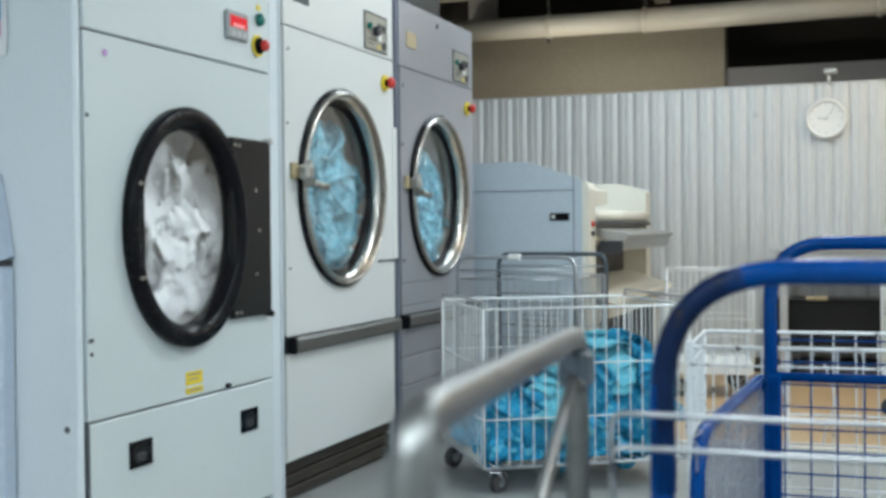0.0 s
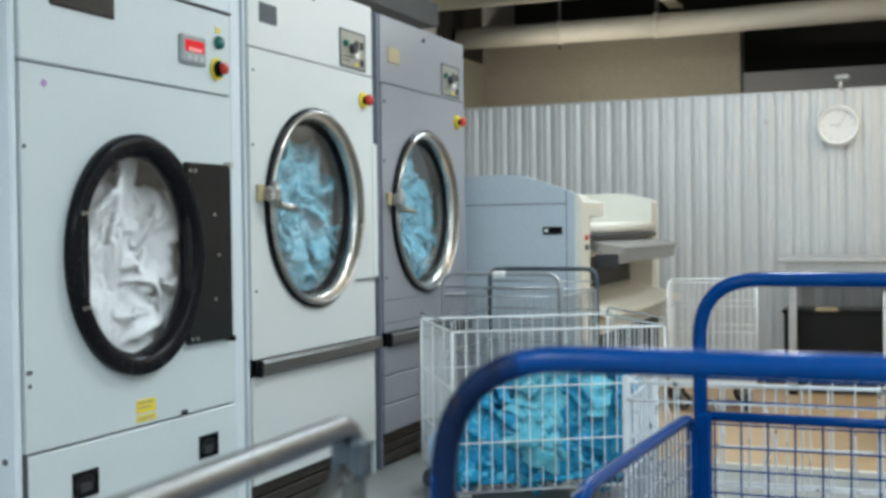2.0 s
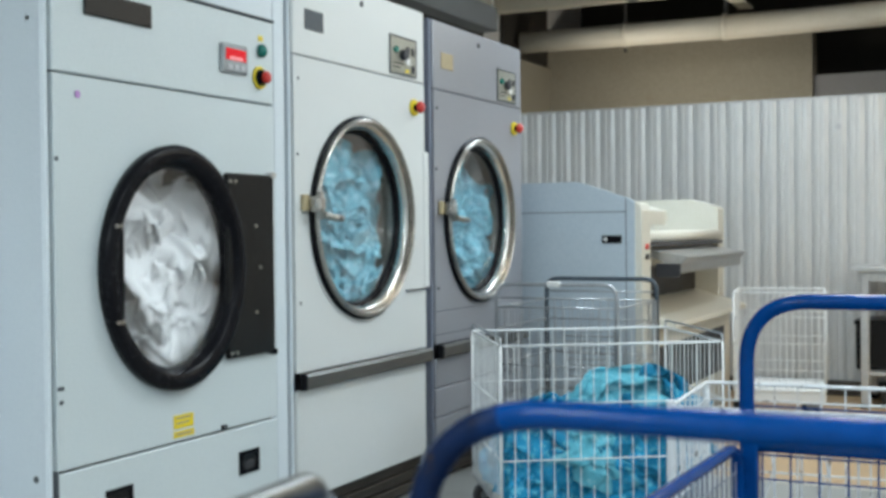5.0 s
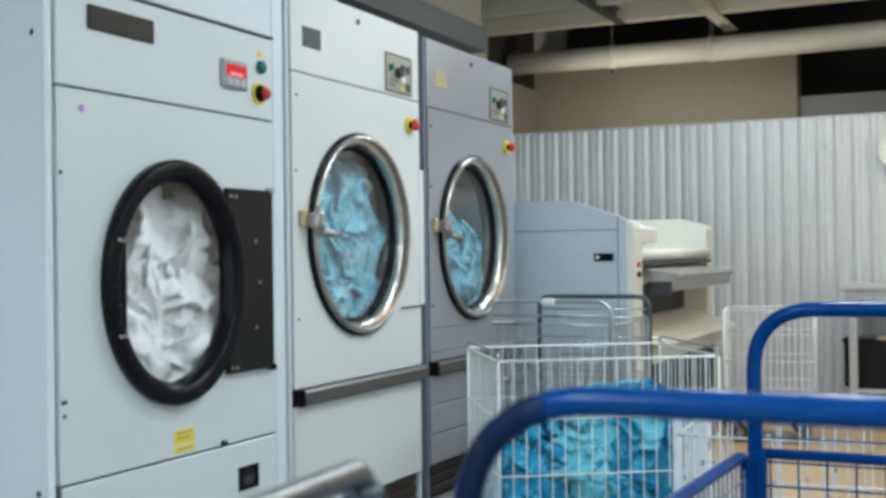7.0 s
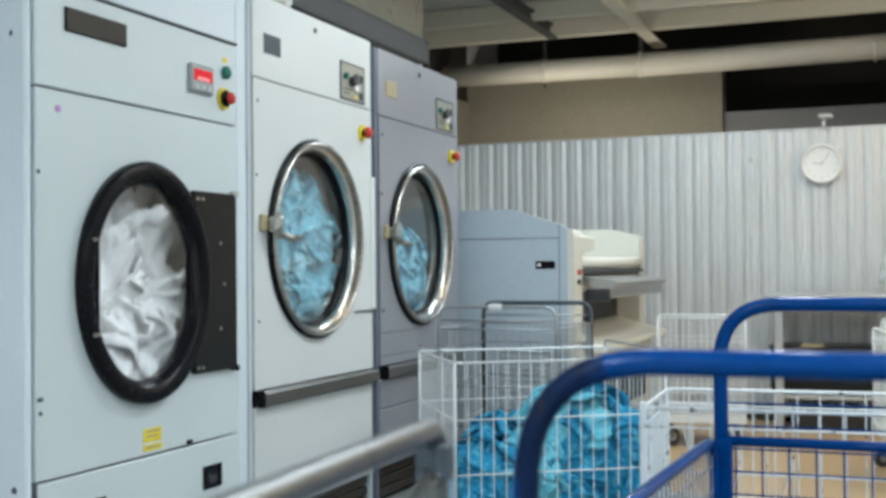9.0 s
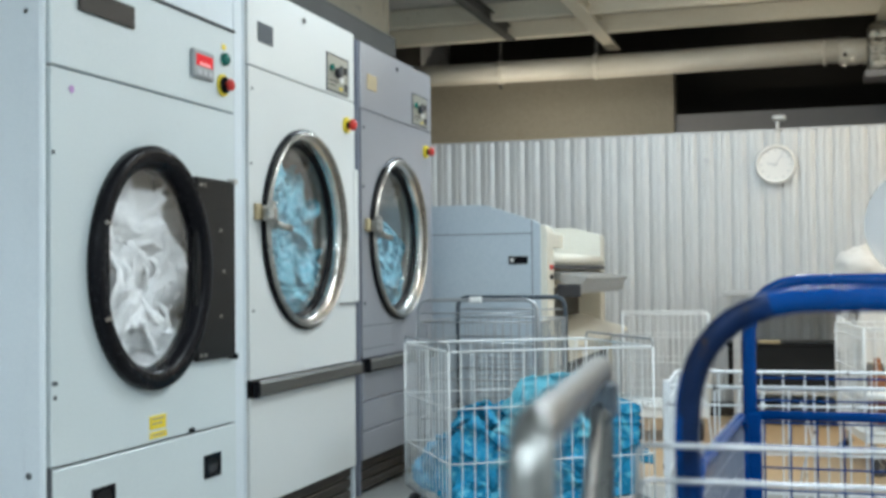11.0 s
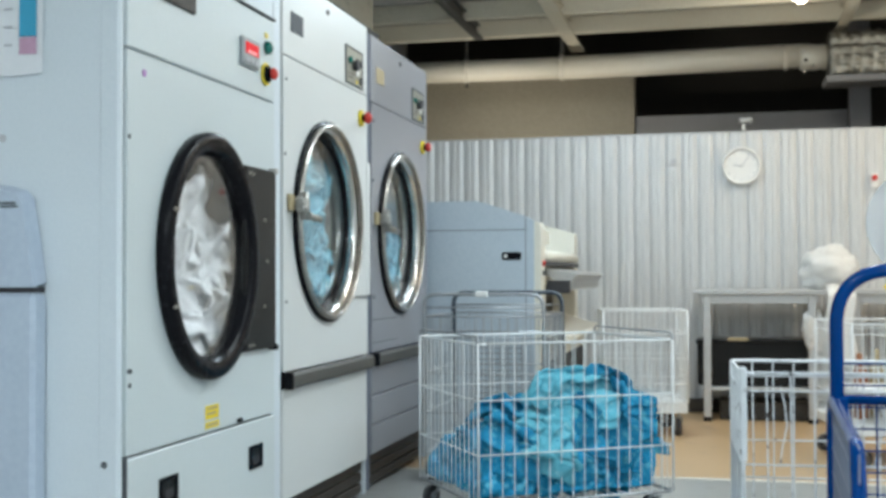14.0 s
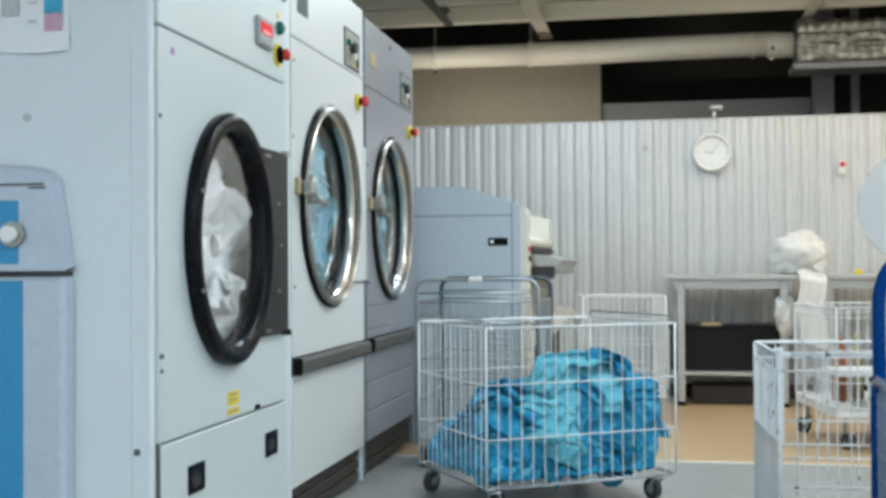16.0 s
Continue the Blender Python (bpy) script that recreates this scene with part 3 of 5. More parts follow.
def dryer_black_ring():
    """Large dryer with a black ring door."""
    d = thing("tumble_dryer", pose(0, 0, floor_z(0.5)), "pale grey industrial tumble dryer with black ring door", "tumble dryer", "dryers in a row")
    f = floor_z(0.5)
    z = lambda v: v - f
    b = Mesh()
    b.box((-0.95, -0.025, 0.0), (-0.016, 0.0, z(2.6)), 0.004)
    side = part("side_panel", b, PAINT_SIDE, d, "pale blue-white side panel")
    part("side_panel", Mesh().box((-0.95, 1.03, 0), (-0.016, 1.055, z(2.6)), 0.004), PAINT_SIDE, d)
    part("back_panel", Mesh().box((-0.98, -0.02, 0), (-0.95, 1.05, z(2.6)), 0.003), PAINT_SIDE, d)
    part("top_panel", Mesh().box((-0.95, 0.0, z(2.57)), (-0.016, 1.03, z(2.6)), 0.003), PAINT_SIDE, d)
    part("corner_post", Mesh().box((-0.06, -0.028, 0), (-0.004, -0.004, z(2.6)), 0.006), PAINT_SIDE, d)
    part("corner_post", Mesh().box((-0.06, 0.985, 0), (-0.006, 1.057, z(2.6)), 0.008), PAINT_SIDE, d)
    part("inner_face", Mesh().plate_hole(0.0, 1.03, 0.02, z(2.5), 0.465, z(1.081), 0.268, 0.300, -0.035, -0.024), SEAM, d)
    part("upper_panel", Mesh().box((-0.022, 0.0, z(1.866)), (-0.006, 0.985, z(2.59)), 0.003), PAINT_SIDE, d)
    part("header_panel", Mesh().box((-0.022, 0.002, z(1.592)), (0.002, 0.977, z(1.856)), 0.003), PAINT_A, d)
    part("header_trim", Mesh().box((-0.02, 0.002, z(1.857)), (0.008, 0.98, z(1.865)), 0.002), SEAM, d)
    part("front_panel", Mesh().plate_hole(0.004, 0.98, z(0.583), z(1.586), 0.465, z(1.081), 0.269, 0.301, -0.022, 0.0), PAINT_A, d)
    low = part("service_panel", Mesh().box((-0.022, 0.004, z(0.19)), (0.002, 0.98, z(0.575)), 0.003), PAINT_A, d)
    part("edge_gap", Mesh().box((-0.02, 0.0, z(0.19)), (0.003, 0.004, z(0.583)), 0.001), SEAM, d)
    part("plinth", Mesh().box((-0.9, 0.0, 0.0), (-0.03, 1.03, z(0.185)), 0.003), KICK, d)
    for hy in (0.223, 0.816):
        h = part("grip", Mesh().plate_hole(hy - 0.052, hy + 0.052, z(0.428), z(0.500), hy, z(0.464), 0.043, 0.028, 0.0, 0.007, 16), BLACK, low, "black recessed grip")
        part("grip_back", Mesh().box((0.0022, hy - 0.047, z(0.432)), (0.0038, hy + 0.047, z(0.496)), 0.0004), BLACK_PLATE, h)
        part("grip_lever", Mesh().prism([(0.0038, z(0.442)), (0.0065, z(0.444)), (0.0050, z(0.464)), (0.0038, z(0.466))], hy - 0.022, hy + 0.024), INK, h)
    part("catch", Mesh().box((0.0, 0.674, z(0.584)), (0.012, 0.700, z(0.598)), 0.004), BLACK, d, "small black catch")
    # door
    cy, cz = 0.465, z(1.081)
    door = part("door_ring", Mesh().lathe([(0.0, 0.348), (0.022, 0.350), (0.031, 0.346), (0.036, 0.337), (0.037, 0.318), (0.034, 0.304), (0.022, 0.292), (0.006, 0.283), (-0.004, 0.283), (-0.004, 0.302)], (0, cy, cz), 80, 0.892, 1.0), BLACK, d, "black rubber-edged door ring")
    part("door_seal", Mesh().lathe([(0.002, 0.2995), (-0.036, 0.2995), (-0.036, 0.293), (0.002, 0.293)], (0, cy, cz), 64, 0.892, 1.0), BLACK, door)
    glass = part("door_glass", Mesh().disc((0, cy, cz), 0.2835, -0.003, 0.002, 64, 0.892, 1.0), GLASS, door, "clear round door glass")
    glass.visible_shadow = False
    chord = [cy + 0.2825 * 0.892 * math.cos(q) for q in (radians(180 - 31 + 62 * k / 14) for k in range(15))]
    seg = [(yy, cz + 0.2825 * math.sin(radians(180 - 31 + 62 * k / 14))) for k, yy in enumerate(chord)]
    n = len(seg)
    cover = Mesh().add([(0.0025, *p) for p in seg] + [(0.008, *p) for p in seg], [tuple(range(n)), tuple(range(2 * n - 1, n - 1, -1))] + [(i, (i + 1) % n, n + (i + 1) % n, n + i) for i in range(n)])
    part("hinge_cover", cover, BLACK, door, "black cover behind the hinge")
    plate = part("lock_plate", Mesh().box((0.001, 0.70, z(0.795)), (0.020, 0.946, z(1.362)), 0.004), BLACK_PLATE, d, "black lock plate beside the door")
    for sy, sz in ((0.69, 1.335), (0.715, 1.335), (0.69, 0.815), (0.715, 0.815), (0.84, 1.20), (0.86, 1.07), (0.84, 0.93), (0.190, 1.20), (0.208, 1.20), (0.190, 0.945), (0.208, 0.945)):
        x = 0.036 if sy < 0.3 or sy < 0.72 else 0.022
        part("screw", Mesh().disc((x, sy, z(sz)), 0.006, 0.0, 0.004, 10), CHROME, door if x > 0.03 else plate)
    for sz in (1.362, 0.797):
        part("bolt", Mesh().disc((0.0, 0.938, z(sz)), 0.010, 0.0, 0.028, 12), BRUSHED if sz > 1 else BLACK, plate)
    for sy, sz in ((0.012, 1.37), (0.012, 0.79), (0.022, 0.79), (0.018, 0.755)):
        part("screw", Mesh().disc((0.0, sy, z(sz)), 0.006, 0.0, 0.003, 10), SEAM, d)
    # header fittings
    part("vent_plate", Mesh().box((0.002, 0.112, z(1.748)), (0.010, 0.375, z(1.812)), 0.003), BLACK_PLATE, d, "dark name plate without lettering")
    disp = part("display", Mesh().box((0.002, 0.690, z(1.668)), (0.016, 0.822, z(1.758)), 0.006), LEDBOX, d, "grey control display")
    part("screen", Mesh().box((0.0161, 0.704, z(1.706)), (0.018, 0.808, z(1.742)), 0.001), LED, disp, "red glowing digits window")
    part("digits", Mesh().box((0.018, 0.722, z(1.708)), (0.0186, 0.79, z(1.718)), 0.0002), DIGIT, disp, "pale lit digits")
    for k in range(3):
        part("key", Mesh().box((0.0161, 0.712 + k * 0.033, z(1.678)), (0.019, 0.735 + k * 0.033, z(1.694)), 0.001), PALE, disp)
    part("start_lamp", Mesh().lathe([(0.0, 0.0), (0.002, 0.022), (0.014, 0.020), (0.022, 0.008), (0.023, 0.0)], (0.002, 0.906, z(1.757)), 20, closed=False), GREEN, d, "green push button")
    part("lamp_label", Mesh().box((0.002, 0.893, z(1.788)), (0.004, 0.919, z(1.806)), 0.001), YELLOW, d)
    part("stop_rim", Mesh().disc((0.002, 0.896, z(1.671)), 0.036, 0.0, 0.006, 24), YELLOW, d, "yellow rim of the emergency stop")
    estop(d, 0.006, 0.896, z(1.671), 0.72, BLACK)
    for z0, z1, w in ((0.618, 0.657, 0.545), (0.592, 0.611, 0.548)):
        st = part("warning_sticker", Mesh().box((0.0, 0.455, z(z0)), (0.0015, w, z(z1)), 0.0005), YELLOW, d, "yellow warning sticker with unreadable print")
        for k in range(2 if z1 > 0.62 else 1):
            part("print_bar", Mesh().box((0.0015, 0.466, z(z1 - 0.012 - k * 0.014)), (0.0021, w - 0.012 - 0.010 * k, z(z1 - 0.006 - k * 0.014)), 0.0002), TAN, st)
    part("dot_sticker", Mesh().disc((0.0, 0.09, z(1.539)), 0.010, 0.0, 0.002, 14), PURPLE, d, "small purple sticker")
    # marks and notice on the side
    part("side_bolt", Mesh().disc((-0.042, -0.025, z(0.566)), 0.009, -0.004, 0.0, 12, axis="y"), SEAM, side)
    part("side_bolt", Mesh().disc((-0.325, -0.025, z(1.370)), 0.010, -0.004, 0.0, 12, axis="y"), PALE, side)
    part("side_bolt", Mesh().disc((-0.05, -0.025, z(1.72)), 0.007, -0.003, 0.0, 12, axis="y"), PALE, side)
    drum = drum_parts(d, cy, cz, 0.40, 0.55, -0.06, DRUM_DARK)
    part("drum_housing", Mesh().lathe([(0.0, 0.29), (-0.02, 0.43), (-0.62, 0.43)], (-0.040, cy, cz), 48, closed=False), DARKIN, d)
    return drum


def dryer_steel_ring(m, paint, side_paint, label, louvres):
    """Dryer with a polished steel porthole; local origin at the front, left end, floor."""
    d = thing("tumble_dryer", m, label, "tumble dryer", "dryers in a row")
    H, W = 1.975, 0.985
    part("side_panel", Mesh().box((-0.9, -0.012, 0), (-0.012, 0.0, H), 0.004), side_paint, d)
    part("side_panel", Mesh().box((-0.9, W, 0), (-0.012, W + 0.012, H), 0.004), side_paint, d)
    part("top_panel", Mesh().box((-0.9, 0.0, H - 0.015), (-0.012, W, H), 0.003), side_paint, d)
    part("back_panel", Mesh().box((-0.92, 0, 0), (-0.9, W, H), 0.003), side_paint, d)
    part("frame_edge", Mesh().box((-0.04, -0.016, 0), (-0.010, 0.0, H + 0.004), 0.004), side_paint, d)
    part("header_panel", Mesh().box((-0.02, 0.0, 1.682), (0.0, W, H), 0.004), paint, d)
    cy, cz, r = 0.474, 1.125, 0.368
    part("front_panel", Mesh().plate_hole(0.002, W - 0.002, 0.592, 1.677, cy, cz, 0.345, 0.345, -0.02, 0.0), paint, d)
    if not louvres:
        part("front_panel_edge", Mesh().box((-0.02, W - 0.02, 0.84), (0.004, W + 0.03, 1.40), 0.004), paint, d)
        part("front_panel_lip", Mesh().box((0.0, 0.80, 0.832), (0.010, W + 0.03, 0.838), 0.002), SEAM, d)
    bar = part("pull_bar", Mesh().box((0.0, 0.02, 0.532), (0.030, W + 0.012, 0.588), 0.010), BAR, d, "grey-brown pull bar across the front")
    part("bar_end", Mesh().box((-0.001, 0.016, 0.531), (0.0305, 0.026, 0.589), 0.004), BLACK, bar)
    if louvres:
        for k in range(3):
            part("lower_panel", Mesh().box((-0.02, 0.004, 0.150 + k * 0.127), (-0.002, W - 0.004, 0.273 + k * 0.127), 0.004), paint, d)
        for k in range(2):
            part("fold_line", Mesh().box((0.0, 0.004, 0.63 + k * 0.10), (0.001, 0.40, 0.633 + k * 0.10), 0.0003), SEAM, d)
    else:
        part("lower_panel", Mesh().box((-0.02, 0.004, 0.150), (-0.002, W - 0.004, 0.530), 0.004), paint, d)
    pl = part("plinth", Mesh().box((-0.88, 0.0, 0.0), (-0.05, W, 0.148), 0.003), KICK, d, "worn dark slatted plinth")
    for k in range(3):
        part("slat", Mesh().box((-0.05, 0.002, 0.008 + k * 0.047), (-0.028, W - 0.002, 0.048 + k * 0.047), 0.005), KICK, pl)
    # door
    part("gasket", Mesh().lathe([(0.0, r + 0.012), (0.012, r + 0.012), (0.012, r - 0.02), (0.0, r - 0.02)], (0, cy - 0.002, cz), 72), BLACK, d, "black door gasket")
    ring = part("door_ring", Mesh().lathe([(0.008, r), (0.022, r + 0.002), (0.029, r - 0.004), (0.030, r - 0.009), (0.027, r - 0.014), (0.008, r - 0.015)], (0, cy, cz), 96),
                CHROME, d, "polished steel porthole ring")
    part("collar", Mesh().lathe([(0.027, r - 0.013), (-0.028, r - 0.043), (-0.030, r - 0.039), (0.022, r - 0.012)], (0, cy, cz), 96), COLLAR, ring, "dull steel inner collar")
    part("seal", Mesh().lathe([(-0.0275, r - 0.0435), (-0.030, r - 0.049), (-0.041, r - 0.053), (-0.046, r - 0.053), (-0.046, r - 0.030), (-0.030, r - 0.037)], (0, cy, cz), 80), BLACK, ring, "black rubber glass seal")
    g = part("door_glass", Mesh().disc((0, cy, cz), r - 0.050, -0.045, -0.0405, 64), GLASS, ring, "clear round door glass")
    g.visible_shadow = False
    hinge = part("latch", Mesh().box((0.0, 0.035, cz + 0.02), (0.016, 0.075, cz + 0.078), 0.004), TAN, d, "steel latch with brass-coloured plate")
    part("latch_block", Mesh().box((0.014, 0.062, cz + 0.018), (0.060, 0.115, cz + 0.072), 0.010), CHROME, hinge)
    part("latch_pin", Mesh().tube([(0.045, 0.098, cz + 0.088), (0.045, 0.098, cz - 0.01)], 0.012, 12), CHROME, hinge)
    part("latch_knob", Mesh().tube(bend([(0.052, 0.105, cz + 0.01), (0.058, 0.15, cz - 0.002), (0.060, 0.21, cz - 0.004)], 0.02), 0.013, 12), CHROME, hinge)
    # header fittings
    part("name_plate", Mesh().box((0.0, 0.075, 1.775), (0.003, 0.195, 1.845), 0.001), TAN if louvres else SEAM, d, "small plain name plate")
    part("screw", Mesh().disc((0.0, 0.47, 1.925), 0.011, 0.0, 0.004, 12), INK, d)
    for sy, sz in ((0.03, 1.60), (0.02, 1.34), (0.03, 0.83)):
        part("screw", Mesh().disc((0.0, sy, sz), 0.008 if louvres else 0.005, 0.0, 0.003, 10), SEAM, d)
    c = part("control_plate", Mesh().box((0.0, 0.69, 1.700), (0.004, 0.905, 1.842), 0.002), PANEL, d, "steel plate with switches")
    for y0, y1, z0, z1 in ((0.684, 0.911, 1.842, 1.848), (0.684, 0.911, 1.694, 1.700), (0.684, 0.690, 1.700, 1.842), (0.905, 0.911, 1.700, 1.842)):
        part("plate_rim", Mesh().box((0.0, y0, z0), (0.005, y1, z1), 0.001), SEAM, c)
    part("switch_knob", Mesh().disc((0.004, 0.785, 1.775), 0.020, 0.0, 0.022, 18), INK, c)
    part("push_button", Mesh().disc((0.004, 0.725, 1.790), 0.013, 0.0, 0.012, 14), GREEN, c)
    for yy, zz, w, h in ((0.83, 1.80, 0.03, 0.022), (0.875, 1.795, 0.02, 0.03), (0.875, 1.725, 0.022, 0.03), (0.83, 1.755, 0.035, 0.03)):
        part("switch", Mesh().box((0.004, yy - w / 2, zz - h / 2), (0.010, yy + w / 2, zz + h / 2), 0.002), INK if zz != 1.755 else WHITE, c)
    for k in range(2):
        part("print_bar", Mesh().box((0.004, 0.715, 1.737 - k * 0.016), (0.0046, 0.80 - 0.03 * k, 1.742 - k * 0.016), 0.0002), INK, c)
    part("yellow_mark", Mesh().box((0.004, 0.815, 1.708), (0.0046, 0.84, 1.722), 0.0002), YELLOW, c)
    estop(d, 0.0, 0.885, 1.575)
    drum = drum_parts(d, cy, cz, 0.40, 0.55, -0.070)
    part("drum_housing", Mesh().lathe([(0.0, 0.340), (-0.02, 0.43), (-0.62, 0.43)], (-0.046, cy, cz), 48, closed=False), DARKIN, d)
    return drum


DRUMS = [dryer_black_ring(),
         dryer_steel_ring(pose(-0.035, 1.150, floor_z(1.65)), PAINT_B, PAINT_SIDE, "white industrial tumble dryer with polished steel porthole", False),
         dryer_steel_ring(pose(-0.055, 2.260, floor_z(2.75) + 0.015), PAINT_C, STEEL_DARK, "lilac-grey steel tumble dryer with polished porthole", True)]
DRUM_AT = [(-0.012, 0.465, 1.081), (-0.083, 1.624, floor_z(1.65) + 1.125), (-0.103, 2.734, floor_z(2.75) + 0.015 + 1.125)]

# foil exhaust on the middle dryer
ex = thing("exhaust_duct", pose(-0.42, 1.85, floor_z(1.65) + 1.975), "crinkled silver exhaust duct on the dryer", "duct")
part("foil_pipe", Mesh().lathe([(-0.0, 0.0)] + [(0.02 * k, 0.14 + 0.008 * (k % 2)) for k in range(40)], (0, 0, 0), 28, closed=False), FOIL, ex).matrix_basis = pose(0, 0, 0, 0, -90, 0)

# notice on the side of the nearest dryer
note = thing("paper_notice", pose(-0.212, -0.030, 1.528), "white printed notice with colour swatches taped to the dryer", "notice")
m = Mesh()
vs, fs = [], []
for i in range(13):
    for k in range(13):
        vs.append((-0.30 + 0.30 * i / 12, -0.004 * abs(math.sin(i * 0.5)) * (1 - k / 12) ** 2, 0.42 * k / 12 + 0.004 * math.sin(i * 0.55) * (1 - k / 12)))
for i in range(12):
    for k in range(12):
        a = i * 13 + k
        fs.append((a, a + 13, a + 14, a + 1))
part("sheet", m.add(vs, fs, True), PAPER, note)
for x, z0, z1, mt in ((-0.062, 0.092, 0.30, CYAN), (-0.062, 0.048, 0.090, PINK), (-0.175, 0.088, 0.13, PALE), (-0.175, 0.135, 0.21, CYAN), (-0.175, 0.215, 0.30, PALE)):
    part("swatch", Mesh().box((x, -0.0065, z0), (x + 0.048, -0.006, z1), 0.0001), mt, note)
for k in range(5):
    part("print_bar", Mesh().box((-0.105, -0.0065, 0.07 + 0.045 * k), (-0.08, -0.006, 0.075 + 0.045 * k), 0.0001), PALE, note)

# washing machine front only, 6 cm deep, set against the dryer's side
w = thing("washer_front", pose(-0.197, -0.028, floor_z(-0.05)), "blue-grey washing machine front with bright blue panel", "washing machine")
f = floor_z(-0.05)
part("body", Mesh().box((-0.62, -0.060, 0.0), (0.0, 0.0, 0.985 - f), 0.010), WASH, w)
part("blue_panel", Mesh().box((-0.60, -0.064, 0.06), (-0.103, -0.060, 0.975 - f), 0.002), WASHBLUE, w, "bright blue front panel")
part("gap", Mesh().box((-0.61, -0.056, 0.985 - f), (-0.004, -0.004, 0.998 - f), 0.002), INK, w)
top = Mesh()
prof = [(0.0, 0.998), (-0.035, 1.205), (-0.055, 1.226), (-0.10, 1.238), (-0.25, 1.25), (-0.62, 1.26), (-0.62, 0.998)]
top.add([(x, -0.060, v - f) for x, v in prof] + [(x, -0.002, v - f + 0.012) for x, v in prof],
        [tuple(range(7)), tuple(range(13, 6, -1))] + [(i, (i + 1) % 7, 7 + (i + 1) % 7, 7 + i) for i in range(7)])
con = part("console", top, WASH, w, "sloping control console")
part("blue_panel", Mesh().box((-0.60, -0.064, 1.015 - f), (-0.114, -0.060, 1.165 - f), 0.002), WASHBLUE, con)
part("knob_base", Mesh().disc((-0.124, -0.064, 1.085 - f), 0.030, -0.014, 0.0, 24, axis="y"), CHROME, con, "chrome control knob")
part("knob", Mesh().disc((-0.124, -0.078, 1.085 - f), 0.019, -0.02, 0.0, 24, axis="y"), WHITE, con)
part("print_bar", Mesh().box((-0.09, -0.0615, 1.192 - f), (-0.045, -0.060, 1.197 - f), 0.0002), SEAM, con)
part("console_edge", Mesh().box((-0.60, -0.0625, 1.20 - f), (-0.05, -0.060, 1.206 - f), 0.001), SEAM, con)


# ---- ironing and folding machine ----
fy, ye = 3.42, 5.50
iron = thing("ironing_machine", pose(0, 0, floor_z(3.5)), "pale blue-grey and cream flatwork ironing machine", "ironing machine")
g = floor_z(3.5)
zz = lambda v: v - g
side_prof = [(-1.15, 0.0), (-1.15, zz(1.416)), (0.168, zz(1.419)), (0.20, zz(1.412)), (0.44, zz(1.332)), (0.474, zz(1.31)), (0.474, 0.0)]
end = part("end_panel", Mesh().prism(side_prof, fy, fy + 0.03), FOLDER, iron, "pale blue-grey end panel")
part("panel_seam", Mesh().box((-1.14, fy - 0.0015, zz(1.262)), (0.43, fy, zz(1.268)), 0.0005), STEEL_DARK, end)
part("panel_seam", Mesh().box((0.427, fy - 0.0015, 0.02), (0.433, fy, zz(1.33)), 0.0005), STEEL_DARK, end)
part("grip", Mesh().box((0.305, fy - 0.006, zz(1.108)), (0.408, fy, zz(1.148)), 0.010), BLACK, end, "black recessed grip")
part("grip_mark", Mesh().disc((0.325, fy - 0.006, zz(1.128)), 0.010, -0.002, 0.0, 12, axis="y"), WHITE, end)
far_prof = [(-1.0, 0.0), (-1.0, zz(1.365)), (0.26, zz(1.365)), (0.30, zz(1.355)), (0.435, zz(1.318)), (0.45, zz(1.30)), (0.45, 0.0)]
part("far_panel", Mesh().prism(far_prof, 5.34, ye), CREAM, iron, "cream far end panel")
part("inner_box", Mesh().prism([(-0.6, zz(0.9)), (-0.6, zz(1.30)), (0.38, zz(1.30)), (0.465, zz(1.275)), (0.465, zz(1.20)), (0.30, zz(1.19)), (0.30, zz(0.9))], fy + 0.031, fy + 0.62), CREAM, iron)
part("bed", Mesh().box((-0.9, fy + 0.62, zz(0.975)), (0.38, 5.34, zz(1.135)), 0.02), CREAM, iron, "cream roller bed")
part("cheek", Mesh().prism([(0.474, 0.0), (0.474, zz(1.31)), (0.498, zz(1.302)), (0.508, zz(1.27)), (0.508, 0.0)], fy + 0.004, fy + 0.16), CREAM, iron, "cream side cheek")
part("roller", Mesh().tube([(0.45, fy + 0.17, zz(1.140)), (0.45, ye - 0.17, zz(1.140))], 0.030, 24), CREAM, iron, "padded cream roller")
# Dark strip that stands in for the shade below the roller.
part("roller_shadow_gap", Mesh().box((0.36, fy + 0.17, zz(1.082)), (0.478, ye - 0.16, zz(1.106)), 0.004), INK, iron)
# Cream in shade: the opening's shade is put in as dark brown.
part("back_board", Mesh().box((0.26, fy + 0.16, zz(0.50)), (0.30, ye - 0.16, zz(0.97)), 0.004), KICK, iron, "board inside the opening, brown in place of shade")
tray = part("feed_tray", Mesh().prism([(0.42, zz(1.075)), (0.42, zz(1.055)), (0.58, zz(0.985)), (0.60, zz(0.945)), (0.625, zz(0.955)), (0.63, zz(1.0)), (0.66, zz(1.03)), (0.655, zz(1.036))], fy + 0.30, ye - 0.32), BRUSHED, iron, "long steel feed tray")
part("tray_bracket", Mesh().box((0.50, fy + 0.28, zz(0.93)), (0.625, fy + 0.31, zz(1.0)), 0.004), INK, tray)
part("lower_apron", Mesh().prism([(0.30, zz(0.79)), (0.30, zz(0.76)), (0.61, zz(0.665)), (0.63, zz(0.675)), (0.625, zz(0.70))], fy + 0.18, ye - 0.16), CREAM, iron, "cream delivery apron")
part("base_box", Mesh().box((0.30, fy + 0.17, 0.0), (0.52, ye - 0.16, zz(0.66)), 0.006), CREAM, iron)
# Flat black plate; the dark opening under the apron is only coloured in.
part("base_slot", Mesh().box((0.52, fy + 0.19, zz(0.30)), (0.524, fy + 1.75, zz(0.57)), 0.004), INK, iron)
